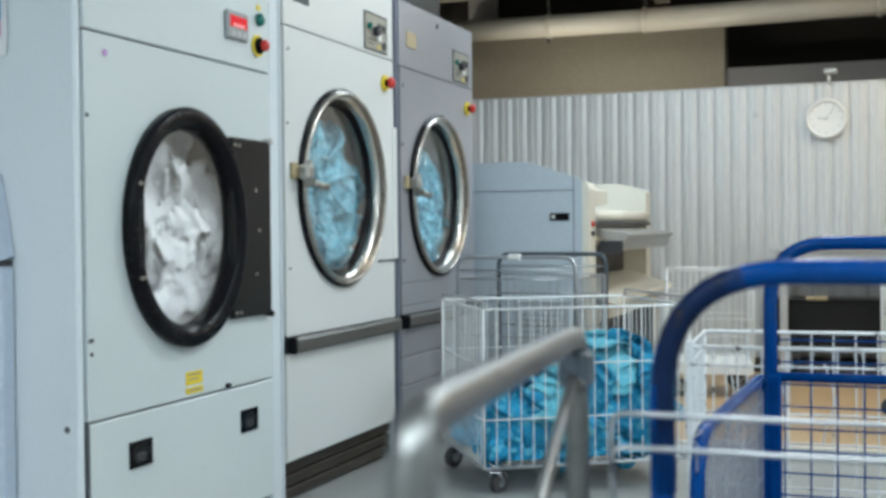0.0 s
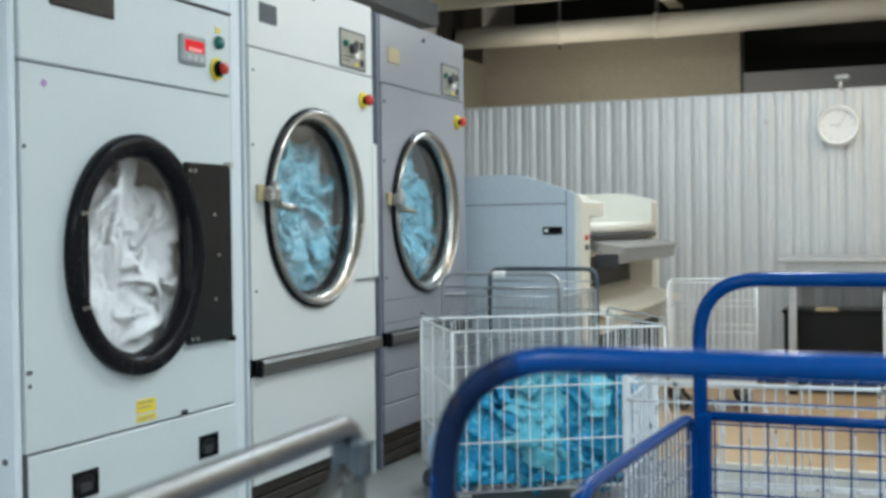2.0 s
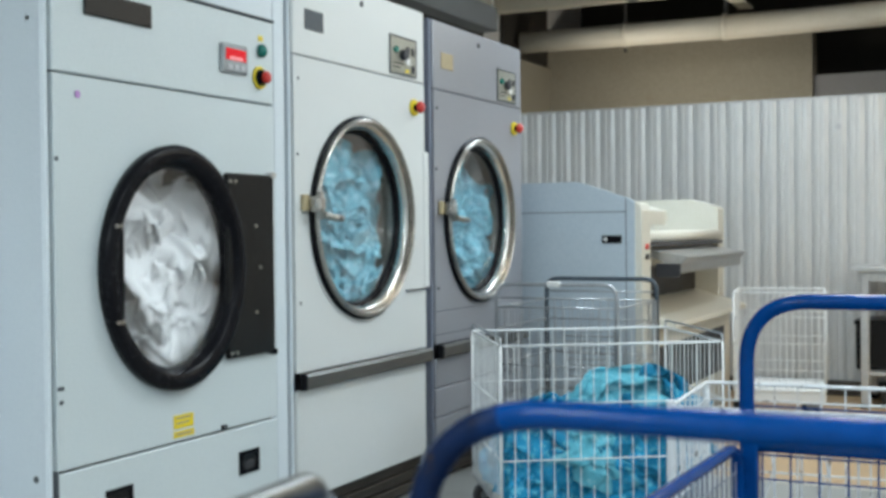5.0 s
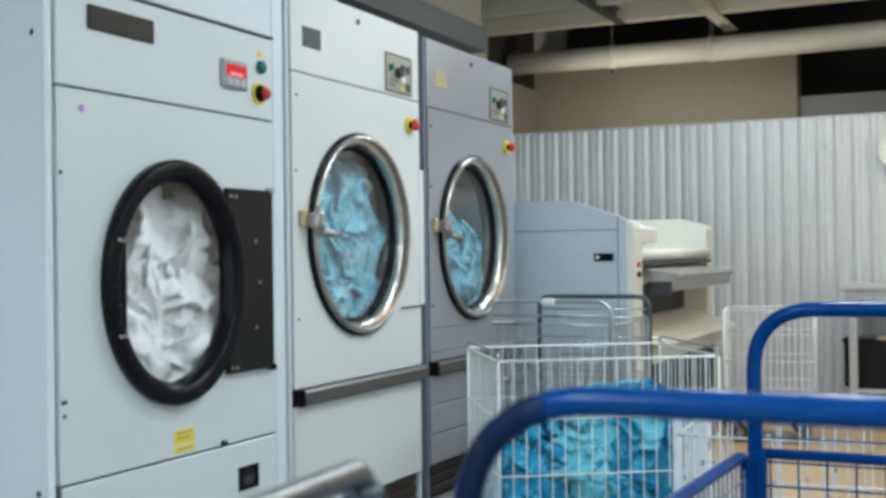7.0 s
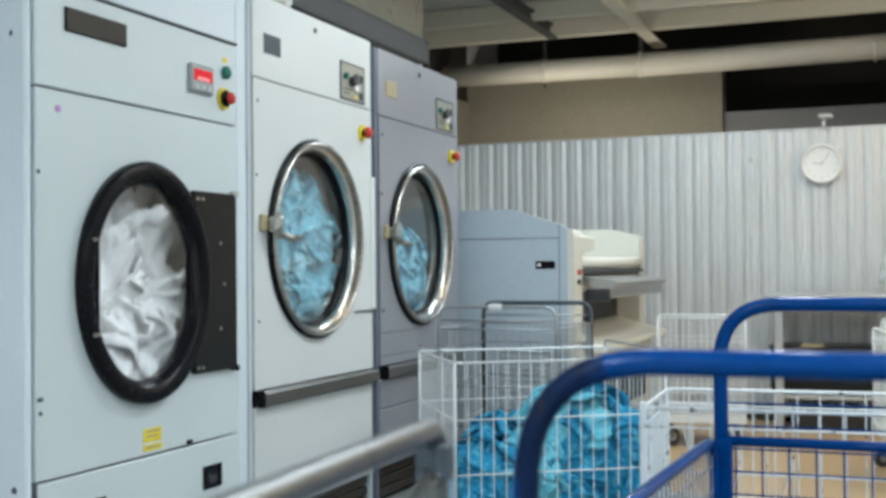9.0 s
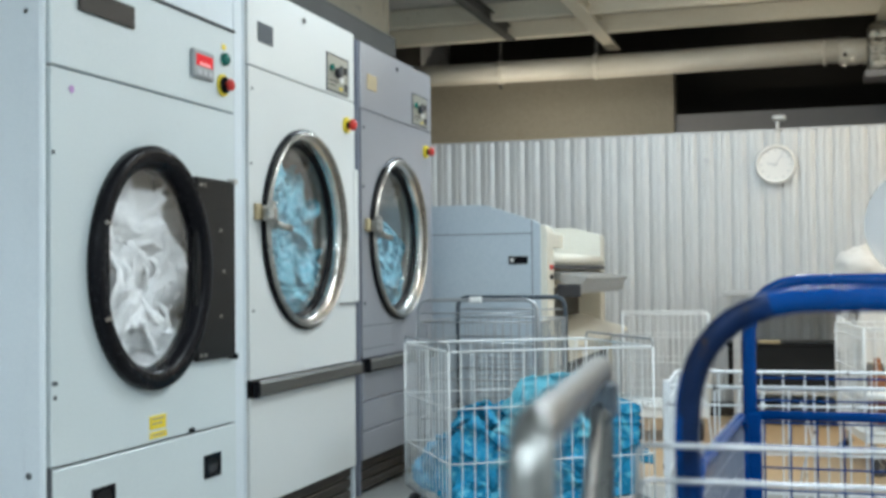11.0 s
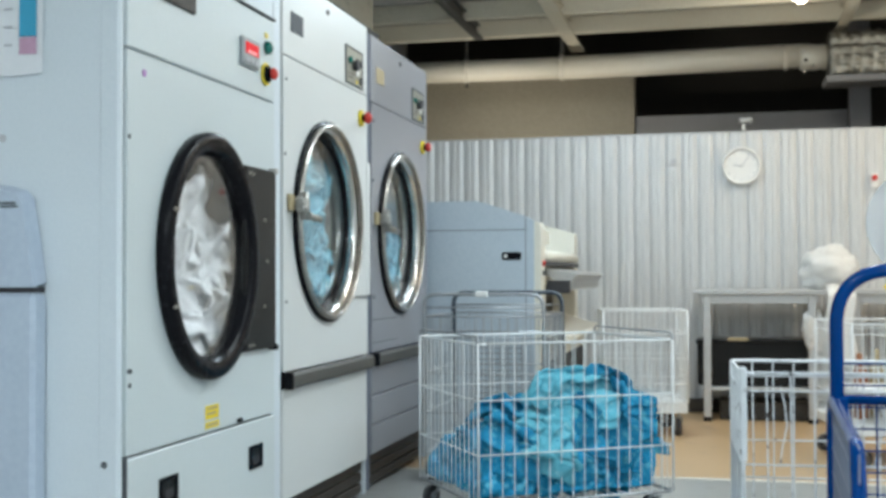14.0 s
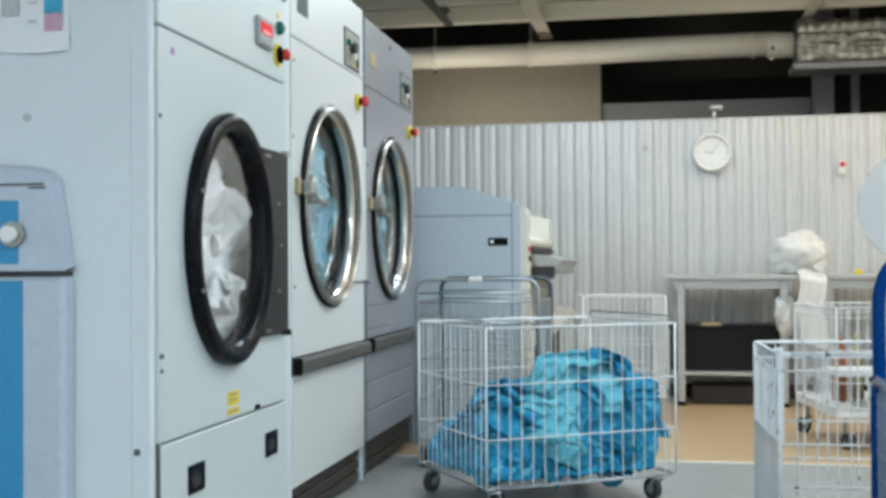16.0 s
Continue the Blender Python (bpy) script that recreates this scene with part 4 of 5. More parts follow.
for k in range(2):
    part("switch", Mesh().disc((0.508, fy + 0.08, zz(1.09 - 0.05 * k)), 0.014, 0.0, 0.014, 14).v and Mesh().disc((0.508, fy + 0.08, zz(1.09 - 0.05 * k)), 0.014, 0.0, 0.014, 14), RED if k == 0 else INK, iron)


# ---- wire trolleys ----
def caster(parent, x, y, top, r=0.05, turn=0.0):
    """A swivel wheel below a trolley; it stands at the height 0 of its thing."""
    dx, dy = math.cos(turn) * 0.03, math.sin(turn) * 0.03
    c = part("caster", Mesh().tube([(x, y, top), (x, y, r * 2.1)], 0.010, 8).box((x - 0.022, y - 0.022, r * 2.0), (x + 0.022, y + 0.022, r * 2.2), 0.004), ZINC, parent, "zinc swivel caster")
    ax = Vector((-math.sin(turn), math.cos(turn), 0))
    o = Vector((x + dx, y + dy, r))
    part("wheel", Mesh().tube([o - ax * 0.013, o + ax * 0.013], r, 20), CASTER, c, "grey rubber wheel")
    part("hub", Mesh().tube([o - ax * 0.015, o + ax * 0.015], r * 0.45, 14), ZINC, c)
    for s in (-1, 1):
        part("fork", Mesh().tube([Vector((x, y, r * 2.1)) + ax * 0.02 * s, o + ax * 0.02 * s], 0.006, 6), ZINC, c)


def wires(p, q, z0, z1, n, r, rails=(), seg=5, skip=0):
    """Upright wires between two points of the plan, with cross rails at the given heights."""
    m = Mesh()
    p, q = Vector((*p, 0)), Vector((*q, 0))
    for k in range(n + 1):
        a = p.lerp(q, k / n)
        j = 0.0025 * math.sin(k * 7.3)
        m.tube([(a.x, a.y, z0), (a.x + j, a.y + j, (z0 + z1) / 2), (a.x, a.y, z1)], r, seg, caps=False)
    for h in rails:
        m.tube([(p.x, p.y, h), (q.x, q.y, h)], r * 1.1, seg, caps=False)
    return m


def wire_basket(m, label, group, wid, dep, zlo, zhi, rails, gap, mt, rim_r=0.0055, wire_r=0.0023, loops=True, corner=0.03, base_mt=None, wheel=0.05, open_side=None):
    """A wire trolley: frame, four wire sides, wire bottom and casters; origin on the floor under the near left corner."""
    t = thing("wire_trolley", m, label, "laundry trolley", group)
    cs = [(0, 0), (wid, 0), (wid, dep), (0, dep)]
    part("rim", Mesh().tube(bend([(corner, 0, zhi), (wid, 0, zhi), (wid, dep, zhi), (0, dep, zhi), (0, 0, zhi), (corner, 0, zhi)], 0.03), rim_r, 8), mt, t)
    part("base_frame", Mesh().tube(bend([(corner, 0, zlo), (wid, 0, zlo), (wid, dep, zlo), (0, dep, zlo), (0, 0, zlo), (corner, 0, zlo)], 0.03), rim_r * 1.2, 8), base_mt or mt, t)
    for x, y in cs:
        part("corner_post", Mesh().tube([(x, y, zlo), (x, y, zhi)], rim_r, 8), mt, t)
    for k in range(4):
        a, b = cs[k], cs[(k + 1) % 4]
        L = math.hypot(b[0] - a[0], b[1] - a[1])
        part("wire_side", wires(a, b, zlo, zhi, round(L / gap), wire_r, ()), mt, t, kind="stuff")
        for h in rails:
            part("cross_rail", Mesh().tube([(*a, h), (*b, h)], rim_r * 0.62, 6), mt, t)
    part("wire_bottom", wires((0, 0), (0, dep), zlo, zlo + 0.001, 1, wire_r), mt, t, kind="stuff")
    bm = Mesh()
    for k in range(round(wid / gap) + 1):
        x = wid * k / round(wid / gap)
        bm.tube([(x, 0, zlo), (x, dep, zlo)], wire_r, 5, caps=False)
    part("bottom_wires", bm, mt, t, kind="stuff")
    if loops:
        for x in (0, wid):
            part("end_handle", Mesh().tube(bend([(x, 0.0, zhi - 0.03), (x, 0.0, zhi + 0.028), (x, dep, zhi + 0.028), (x, dep, zhi - 0.03)], 0.03), rim_r * 0.9, 8), base_mt or mt, t)
    for i, (x, y) in enumerate(cs):
        caster(t, x + (0.05 if x == 0 else -0.05), y + (0.05 if y == 0 else -0.05), zlo, wheel, 0.7 + i)
    return t


BX, BY, BA = 0.57, 1.50, 33.2
bf = floor_z(1.95)
basket = wire_basket(pose(BX, BY, bf, 0, 0, BA), "white wire laundry trolley heaped with blue towels", "wire trolleys", 0.795, 0.645, 0.105, 0.678, (0.28, 0.475), 0.046, WIRE, rim_r=0.0046, wire_r=0.0021, base_mt=ZINC, wheel=0.040)


def heap(name, material, label, wid, dep, zlo, top, seed, nu=150, nv=120):
    """A heap of crumpled towels that fills a basket; top gives its height over the plan."""
    m = Mesh()
    rnd = Vector((seed * 3.1, seed * 1.7, seed * 0.9))
    verts, faces = [], []

    def fold(x, y, k):
        p = Vector((x, y, k)) + rnd
        a = abs(math.sin(15 * x + 9 * y + 11 * k + 5 * noise.noise(p * 4.0)))
        b = abs(math.sin(28 * y - 17 * x + 24 * k + 6 * noise.noise(p * 6.0)))
        d = abs(math.sin(70 * x + 50 * k + 8 * noise.noise(p * 9.0)))
        return 0.034 * (a - 0.6) + 0.020 * (b - 0.6) + 0.006 * (d - 0.6)

    rows = []
    steps = 26
    for i in range(nu + 1):
        col = []
        for k in range(nv + 1):
            u, v = i / nu, k / nv
            x, y = u * wid, v * dep
            z = top(u, v) + fold(x, y, 0) * 1.5
            e = min(u, 1 - u) * wid
            g2 = min(v, 1 - v) * dep
            edge = min(e, g2)
            z -= 0.05 * max(0, 1 - edge / 0.05) ** 2
            col.append((x, y, z))
        rows.append(col)
    for col in rows:
        verts += col
    for i in range(nu):
        for k in range(nv):
            a = i * (nv + 1) + k
            faces.append((a, a + nv + 1, a + nv + 2, a + 1))
    m.add(verts, faces, True)
    border = [(i, 0) for i in range(nu)] + [(nu, k) for k in range(nv)] + [(i, nv) for i in range(nu, 0, -1)] + [(0, k) for k in range(nv, 0, -1)]
    n = len(border)
    sv, sf = [], []
    for s in range(steps + 1):
        for i, k in border:
            x, y, z = rows[i][k]
            h = z + (zlo - z) * s / steps
            cx, cy = x - wid / 2, y - dep / 2
            nx, ny = (0, -1) if k == 0 and 0 < i else (0, 1) if k == nv and i < nu else (-1, 0) if i == 0 else (1, 0)
            d = (fold(x + nx * 2, y + ny * 2, h * 1.3) * 0.75 + 0.004) * min(1, s / 3) - (0.03 if s == steps else 0)
            sv.append((x + nx * d, y + ny * d, h))
    for s in range(steps):
        for q in range(n):
            r2 = (q + 1) % n
            sf.append((s * n + q, s * n + r2, (s + 1) * n + r2, (s + 1) * n + q))
    sf.append(tuple(steps * n + q for q in range(n)))
    m.add(sv, sf, True)
    return solid(name, m, material, label, "laundry")


def blob(c, r, h):
    return lambda u, v: h * math.exp(-(((u - c[0]) / r[0]) ** 2 + ((v - c[1]) / r[1]) ** 2))


def crumple(name, centre, size, material, label, category, seed, sub=4, amp=0.16, f=3.0, group=""):
    """A crumpled bundle of cloth or film."""
    bm = bmesh.new()
    bmesh.ops.create_icosphere(bm, subdivisions=sub, radius=1.0)
    off = Vector((seed * 2.3, seed * 5.1, seed * 1.3))
    r1, r2 = Euler((seed * 1.1, seed * 0.7, seed * 1.9)).to_matrix(), Euler((seed * 0.4, seed * 2.1, seed * 0.9)).to_matrix()
    for v in bm.verts:
        p = v.co.copy()
        w = noise.noise_vector(p * 1.1 + off) * 0.55
        lump = noise.noise(p * 1.1 + off)
        q, s = r1 @ p, r2 @ p
        q.x *= 0.40
        s.y *= 0.45
        a = abs(noise.noise(q * f * 1.25 + w + off))
        b = abs(noise.noise(s * f * 2.4 - w + off * 1.7))
        v.co = p * (0.94 + 0.24 * lump + amp * (2.4 * a - 0.5) + amp * 0.55 * (2.4 * b - 0.5) + 0.012 * noise.noise(p * 24))
        v.co.x *= size[0]
        v.co.y *= size[1]
        v.co.z *= size[2]
    for fc in bm.faces:
        fc.smooth = True
    me = bpy.data.meshes.new(name)
    bm.to_mesh(me)
    bm.free()
    me.materials.append(material)
    ob = new(name, me)
    ob.location = centre
    return tagged(ob, label, category, group)


def draped(name, wid, hei, material, label, category, seed, depth=0.06, curl=0.10, n=54, group="", fold=0.12, fine=1.0):
    """A crumpled sheet of terry cloth, half sizes wid and hei across y and z, its foremost fold at x = 0, edges curled back."""
    rng = np.random.RandomState(seed)
    u, v = np.meshgrid(np.linspace(-1, 1, n), np.linspace(-1, 1, n), indexing="ij")
    y, z = u * np.sqrt(1 - 0.38 * v * v) * wid, v * np.sqrt(1 - 0.38 * u * u) * hei

    def soft(lam, k=5):
        out = np.zeros_like(y)
        for _ in range(k):
            th, ph = rng.rand() * 2 * math.pi, rng.rand() * 2 * math.pi
            out += np.sin(2 * math.pi / lam * (0.7 + 0.6 * rng.rand()) * (y * math.cos(th) + z * math.sin(th)) + ph)
        return out / math.sqrt(k)

    size = max(wid, hei)
    wy, wz = soft(size * 1.1) * size * 0.10, soft(size * 1.1) * size * 0.10
    x = soft(size * 1.3) * depth * 0.35
    sy, sz = np.zeros_like(y), np.zeros_like(z)
    lean = rng.rand() * math.pi
    for k, lam in enumerate((fold * 1.7, fold, fold * 0.7, fold * 0.42, fold * 0.26)):
        th = lean + (rng.rand() - 0.5) * (1.3 if k < 3 else 2.6)
        d = (math.cos(th), math.sin(th))
        w = soft(lam * 1.8) * 0.55
        ph = math.pi / lam * ((y + wy) * d[0] + (z + wz) * d[1]) + w + rng.rand() * 6
        gate = np.clip(0.55 + 0.5 * soft(lam * 3), 0.0, 1.2)
        x += depth * (1.0, 0.85, 0.55, 0.30 * fine, 0.15 * fine)[k] * gate * (np.abs(np.sin(ph)) - 0.6)
        side = 0.24 * gate * lam * np.sin(2 * ph + 0.8) * (1.0 if k < 2 else fine)
        sy += d[0] * side
        sz += d[1] * side
    x += rng.normal(0, 0.0016, x.shape)
    ragged = 1 + 0.10 * soft(size * 1.2)
    y, z = (y + sy) * ragged, (z + sz) * ragged
    rr = np.sqrt((u * u + v * v) / 2)
    x = x - curl * rr ** 2.4
    x -= x.max()
    verts = np.stack([x, y, z], -1).reshape(-1, 3).tolist()
    faces = [(i * n + k, (i + 1) * n + k, (i + 1) * n + k + 1, i * n + k + 1) for i in range(n - 1) for k in range(n - 1)]
    ob = solid(name, Mesh().add(verts, faces, True), material, label, category, group)
    thick = ob.modifiers.new("thickness", "SOLIDIFY")
    thick.thickness, thick.offset = 0.005, -1
    return ob


hills = [blob((0.62, 0.35), (0.22, 0.35), 0.05), blob((0.92, 0.4), (0.10, 0.45), 0.05), blob((0.30, 0.35), (0.22, 0.4), 0.02), blob((0.55, 0.8), (0.3, 0.3), 0.02)]
hp = heap("crumpled_laundry", TOWEL_D, "heap of crumpled bright blue terry towels in the wire trolley", 0.71, 0.54, 0.118, lambda u, v: 0.25 + 0.06 * u + sum(q(u, v) for q in hills), 3)
hp.matrix_basis = pose(BX, BY, bf, 0, 0, BA) @ pose(0.030, 0.055, 0)
# single towels thrown on the heap: along, across, height, half sizes, way it faces, tilt up, spin
for n, (u, v, h, su, sv, face, tilt, spin) in enumerate((
        (0.12, 0.040, 0.24, 0.12, 0.105, -97, 22, 5), (0.30, 0.030, 0.235, 0.14, 0.10, -85, 18, 170), (0.47, 0.030, 0.235, 0.14, 0.10, -92, 18, 8), (0.61, 0.030, 0.24, 0.13, 0.11, -88, 15, 175), (0.70, 0.035, 0.27, 0.09, 0.13, -75, 12, 0),
        (0.155, 0.09, 0.345, 0.14, 0.13, -100, 50, 10), (0.34, 0.07, 0.35, 0.18, 0.14, -88, 45, 70), (0.56, 0.06, 0.38, 0.18, 0.15, -85, 38, 130), (0.70, 0.07, 0.42, 0.11, 0.15, -80, 30, 0),
        (0.19, 0.30, 0.36, 0.15, 0.18, -100, 76, 10), (0.34, 0.28, 0.43, 0.20, 0.20, -90, 72, 10), (0.52, 0.21, 0.525, 0.22, 0.17, -92, 62, 25), (0.62, 0.42, 0.52, 0.19, 0.17, -70, 80, 50), (0.735, 0.19, 0.495, 0.09, 0.17, -60, 45, 5),
        (0.040, 0.18, 0.24, 0.14, 0.105, 180, 25, 5), (0.040, 0.44, 0.24, 0.14, 0.105, 175, 25, 175), (0.778, 0.22, 0.29, 0.15, 0.14, 0, 12, 10), (0.775, 0.44, 0.31, 0.13, 0.15, 0, 14, 170))):
    # Top and front towels get the paler colour in place of highlights.
    pale = n in (6, 11, 12)
    tw = draped("terry_towel", su, sv, TOWEL_P if pale else TOWEL_D, "crumpled blue terry towel in the wire trolley, coloured paler as lit" if pale else "crumpled bright blue terry towel in the wire trolley", "towel", 60 + n, 0.038, 0.13, 76, "towels in the trolley", 0.105, 0.8)
    tw.matrix_basis = pose(BX, BY, bf, 0, 0, BA) @ pose(u, v, h, 0, 0, face) @ pose(0, 0, 0, 0, -tilt, 0) @ pose(0, 0, 0, spin, 0, 0)

# tall grey wire trolley behind it
gt = thing("wire_trolley", pose(0.10, 2.56, floor_z(2.85)), "tall zinc wire trolley with grey tube handles", "laundry trolley", "wire trolleys")
gw, gd, gh = 0.55, 0.62, 0.855
for y, nm in ((0.0, 0), (gd, 1)):
    part("end_handle", Mesh().tube(bend([(0, y, 0.12), (0, y, gh), (gw, y, gh), (gw, y, 0.12)], 0.06), 0.011 if nm else 0.0085, 10), TUBE_DARK if nm else ZINC, gt, "grey bent tube handle")
part("handle_tag", Mesh().box((0.24, -0.015, gh - 0.014), (0.30, 0.015, gh + 0.014), 0.006), WHITE, gt, "white tag on the handle")
for y in (0.0, gd):
    part("wire_side", wires((0.0, y), (gw, y), 0.14, gh - 0.10, 14, 0.0022), ZINC, gt, kind="stuff")
    for h in (0.14, 0.32, 0.50, 0.66, gh - 0.10, gh - 0.06):
        part("cross_rail", Mesh().tube([(0, y, h), (gw, y, h)], 0.004, 6), ZINC, gt)
for x in (0.0, gw):
    part("wire_side", wires((x, 0), (x, gd), 0.14, gh - 0.10, 16, 0.0022), ZINC, gt, kind="stuff")
    for h in (0.14, 0.32, 0.50, 0.66, gh - 0.10):
        part("cross_rail", Mesh().tube([(x, 0, h), (x, gd, h)], 0.004, 6), ZINC, gt)
part("frame_plate", Mesh().box((gw - 0.018, gd - 0.03, 0.14), (gw + 0.004, gd + 0.03, gh - 0.10), 0.004), ZINC, gt, "flat zinc corner plate")
part("floor_tray", Mesh().box((0.0, 0.0, 0.125), (gw, gd, 0.140), 0.004), BRUSHED, gt)
part("louvre_panel", wires((0.10, gd - 0.02), (0.35, gd - 0.02), 0.30, 0.62, 3, 0.004, [0.30 + 0.028 * k for k in range(12)]), ZINC, gt, kind="stuff")
for i, (x, y) in enumerate(((0.04, 0.04), (gw - 0.04, 0.04), (gw - 0.04, gd - 0.04), (0.04, gd - 0.04))):
    caster(gt, x, y, 0.125, 0.05, 2.2 + i)

# white cages by the back wall
cage = wire_basket(pose(0.725, 4.50, floor_z(4.8), 0, 0, 9), "white wire cage trolley standing empty", "wire trolleys", 0.50, 0.52, 0.205, 0.755, (0.32, 0.47, 0.62), 0.036, WIRE, wire_r=0.0028, loops=False, base_mt=WIRE, wheel=0.055)
part("base_tray", Mesh().box((0.0, 0.0, 0.14), (0.50, 0.52, 0.20), 0.008), WIRE, cage, "white sheet tray")
cage2 = wire_basket(pose(2.035, 3.40, floor_z(3.75), 0, 0, 8.8), "white wire cage trolley holding odds and ends", "wire trolleys", 0.60, 0.75, 0.215, 0.710, (0.34, 0.50, 0.66), 0.05, WIRE, wire_r=0.0028, loops=False, base_mt=WIRE, wheel=0.044)
part("base_tray", Mesh().box((0.0, 0.0, 0.165), (0.60, 0.75, 0.21), 0.008), WIRE, cage2, "white sheet tray")
# Plain slab added where folded white cloth lies halfway up the cage.
part("half_slab", Mesh().box((0.01, 0.02, 0.37), (0.30, 0.30, 0.40), 0.008), WIRE, cage2, "white half-width slab in place of folded cloth")
cf = floor_z(3.75) - 0.041
for k, (x, y, w2, h2, mt, lab, cat) in enumerate(((2.20, 3.86, 0.036, 0.36, TAN, "tan plastic bottle in the cage", "bottle"), (2.11, 3.80, 0.042, 0.34, RUST, "rust-orange plastic bottle in the cage", "bottle"),
                                                  (2.30, 3.82, 0.050, 0.38, STEEL_DARK, "dark grey bottle in the cage", "bottle"), (2.13, 3.98, 0.042, 0.30, KICK, "dark brown bottle in the cage", "bottle"))):
    pr = [(0.0, 0.0), (0.0, w2), (h2 * 0.7, w2), (h2 * 0.82, w2 * 0.45), (h2 * 0.97, w2 * 0.4), (h2, 0.0)]
    solid("bottle", Mesh().lathe(pr, (0, 0, 0), 18, closed=False), mt, lab, cat, "bottles", m=pose(x, y, cf + 0.252) @ pose(0, 0, 0, 0, -90, 0))

# white trolley behind the blue cart
c3 = wire_basket(pose(1.468, 0.365, floor_z(0.6), 0, 0, 3), "chipped white wire trolley, empty", "wire trolleys", 0.85, 0.45, 0.13, 0.658, (0.33, 0.435, 0.615), 0.055, CHIPPED, rim_r=0.0048, wire_r=0.0024, loops=False)
end = part("end_plate", Mesh().box((-0.004, 0.004, 0.14), (0.0, 0.446, 0.440), 0.001), SCREEN, c3, "pale film over the lower end")
part("end_grille", wires((-0.002, 0.02), (-0.002, 0.43), 0.435, 0.615, 10, 0.0030), CHIPPED, c3, "dense chipped white end wires", kind="stuff")
part("end_post", Mesh().box((-0.008, -0.008, 0.44), (0.010, 0.008, 0.674), 0.004), CHIPPED, c3, "chipped white end post")
for k, (x, sag) in enumerate(((0.09, 0.010), (0.20, 0.014), (0.31, 0.016))):
    part("bent_wire", Mesh().tube([(x, 0.006, 0.625), (x + sag, 0.012, 0.585), (x + sag * 1.6, 0.014, 0.53), (x + sag * 0.4, 0.008, 0.48), (x - sag * 0.2, 0.004, 0.435)], 0.0022, 6), CHIPPED, c3, "bent loose wire")

# ---- blue platform trolley ----
blue = thing("platform_trolley", pose(1.675, 0.19, floor_z(-0.5)), "blue tubular steel laundry trolley with wire mesh sides", "laundry trolley")
bz = floor_z(-0.5)
bl, bw = -1.49, 0.72
far_top, near_top = 1.032 - bz, 1.025 - bz
part("far_handle", Mesh().tube(bend([(0, 0, 0.16), (-0.003, 0, far_top), (bw, 0, far_top), (bw, 0, 0.16)], 0.13, 10), 0.0155, 14), BLUE, blue, "scratched blue bent tube end")
part("near_handle", Mesh().tube(bend([(0.015, bl, 0.16), (0.012, bl, near_top), (bw, bl, near_top), (bw, bl, 0.16)], 0.13, 10), 0.0126, 14), BLUE, blue, "worn blue bent tube end")
arc = bend([(0.015, bl, 0.60), (0.012, bl, near_top), (bw, bl, near_top)], 0.13, 10)
part("grip_sleeve", Mesh().tube([Vector((0.0140, bl, 0.66))] + arc[1:10], 0.0130, 14), GRIP, blue, "grimy dark worn patch on the bend")
part("cross_bar", Mesh().tube([(0, 0, 0.738 - bz), (bw, 0, 0.738 - bz)], 0.011, 10), BLUE, blue)
part("upright_flat", Mesh().box((-0.012, -0.018, 0.16), (0.022, 0.012, 0.745 - bz), 0.005), BLUE, blue)
part("deck", Mesh().box((-0.02, bl, 0.14), (bw + 0.02, 0.02, 0.17), 0.006), BLUE, blue, "blue platform deck")
mm = Mesh()
top2 = 0.735 - bz
for k in range(13):
    x = bw * (k + 0.5) / 13
    mm.tube([(x, 0.004, 0.17), (x, 0.004, top2)], 0.0022, 5, caps=False)
for k in range(11):
    h = 0.19 + 0.049 * k
    mm.tube([(0, -0.002, h), (bw, -0.002, h)], 0.0022, 5, caps=False)
part("end_mesh", mm, BLUE, blue, "blue wire mesh", kind="stuff")
for sx in (-0.045, bw + 0.02):
    side = part("side_rail", Mesh().tube(bend([(sx + (0.03 if sx < 0 else -0.02), -0.02, 0.17), (sx + (0.03 if sx < 0 else -0.02), -0.02, 0.742 - bz), (sx, -0.83, 0.742 - bz), (sx, -0.86, 0.17)], 0.09, 8), 0.0125, 10), BLUE, blue, "blue bent side rail")
    wm = Mesh()
    for k in range(24):
        y = -0.05 - 0.79 * k / 23
        x = sx + 0.03 * (1 - k / 23) if sx < 0 else sx - 0.02
        wm.tube([(x, y, 0.17), (x, y, 0.735 - bz)], 0.0020, 5, caps=False)
    for k in range(8):
        h = 0.22 + 0.055 * k
        wm.tube([(sx + (0.03 if sx < 0 else -0.02), -0.03, h), (sx, -0.85, h)], 0.0020, 5, caps=False)
    part("side_mesh", wm, STEEL_DARK, side, "dull blue-grey wire mesh", kind="stuff")
for i, (x, y) in enumerate(((0.06, -0.08), (bw - 0.06, -0.08), (0.06, bl + 0.1), (bw - 0.06, bl + 0.1))):
    caster(blue, x, y, 0.14, 0.058, 0.4 + i)

# ---- grey tube trolley close to the camera ----
near = thing("tube_trolley", pose(1.608, -1.335, floor_z(-1.5)), "scuffed grey steel tube trolley with wire rails", "laundry trolley")
nz = floor_z(-1.5)
nt2 = 0.960 - nz
part("side_handle", Mesh().tube(bend([(0, 0, 0.12), (0, 0, nt2), (0.085, -0.665, nt2 + 0.022), (0.085, -0.67, 0.12)], 0.035, 8), 0.0118, 14), TUBE, near, "scuffed bent grey tube handle")
part("corner_joint", Mesh().box((-0.016, -0.022, nt2 - 0.055), (0.016, 0.014, nt2 - 0.010), 0.008), TUBE_DARK, near, "dark corner joint")
part("joint_screw", Mesh().disc((0.006, -0.02, nt2 - 0.046), 0.006, -0.004, 0, 10, axis="y"), CHROME, near)
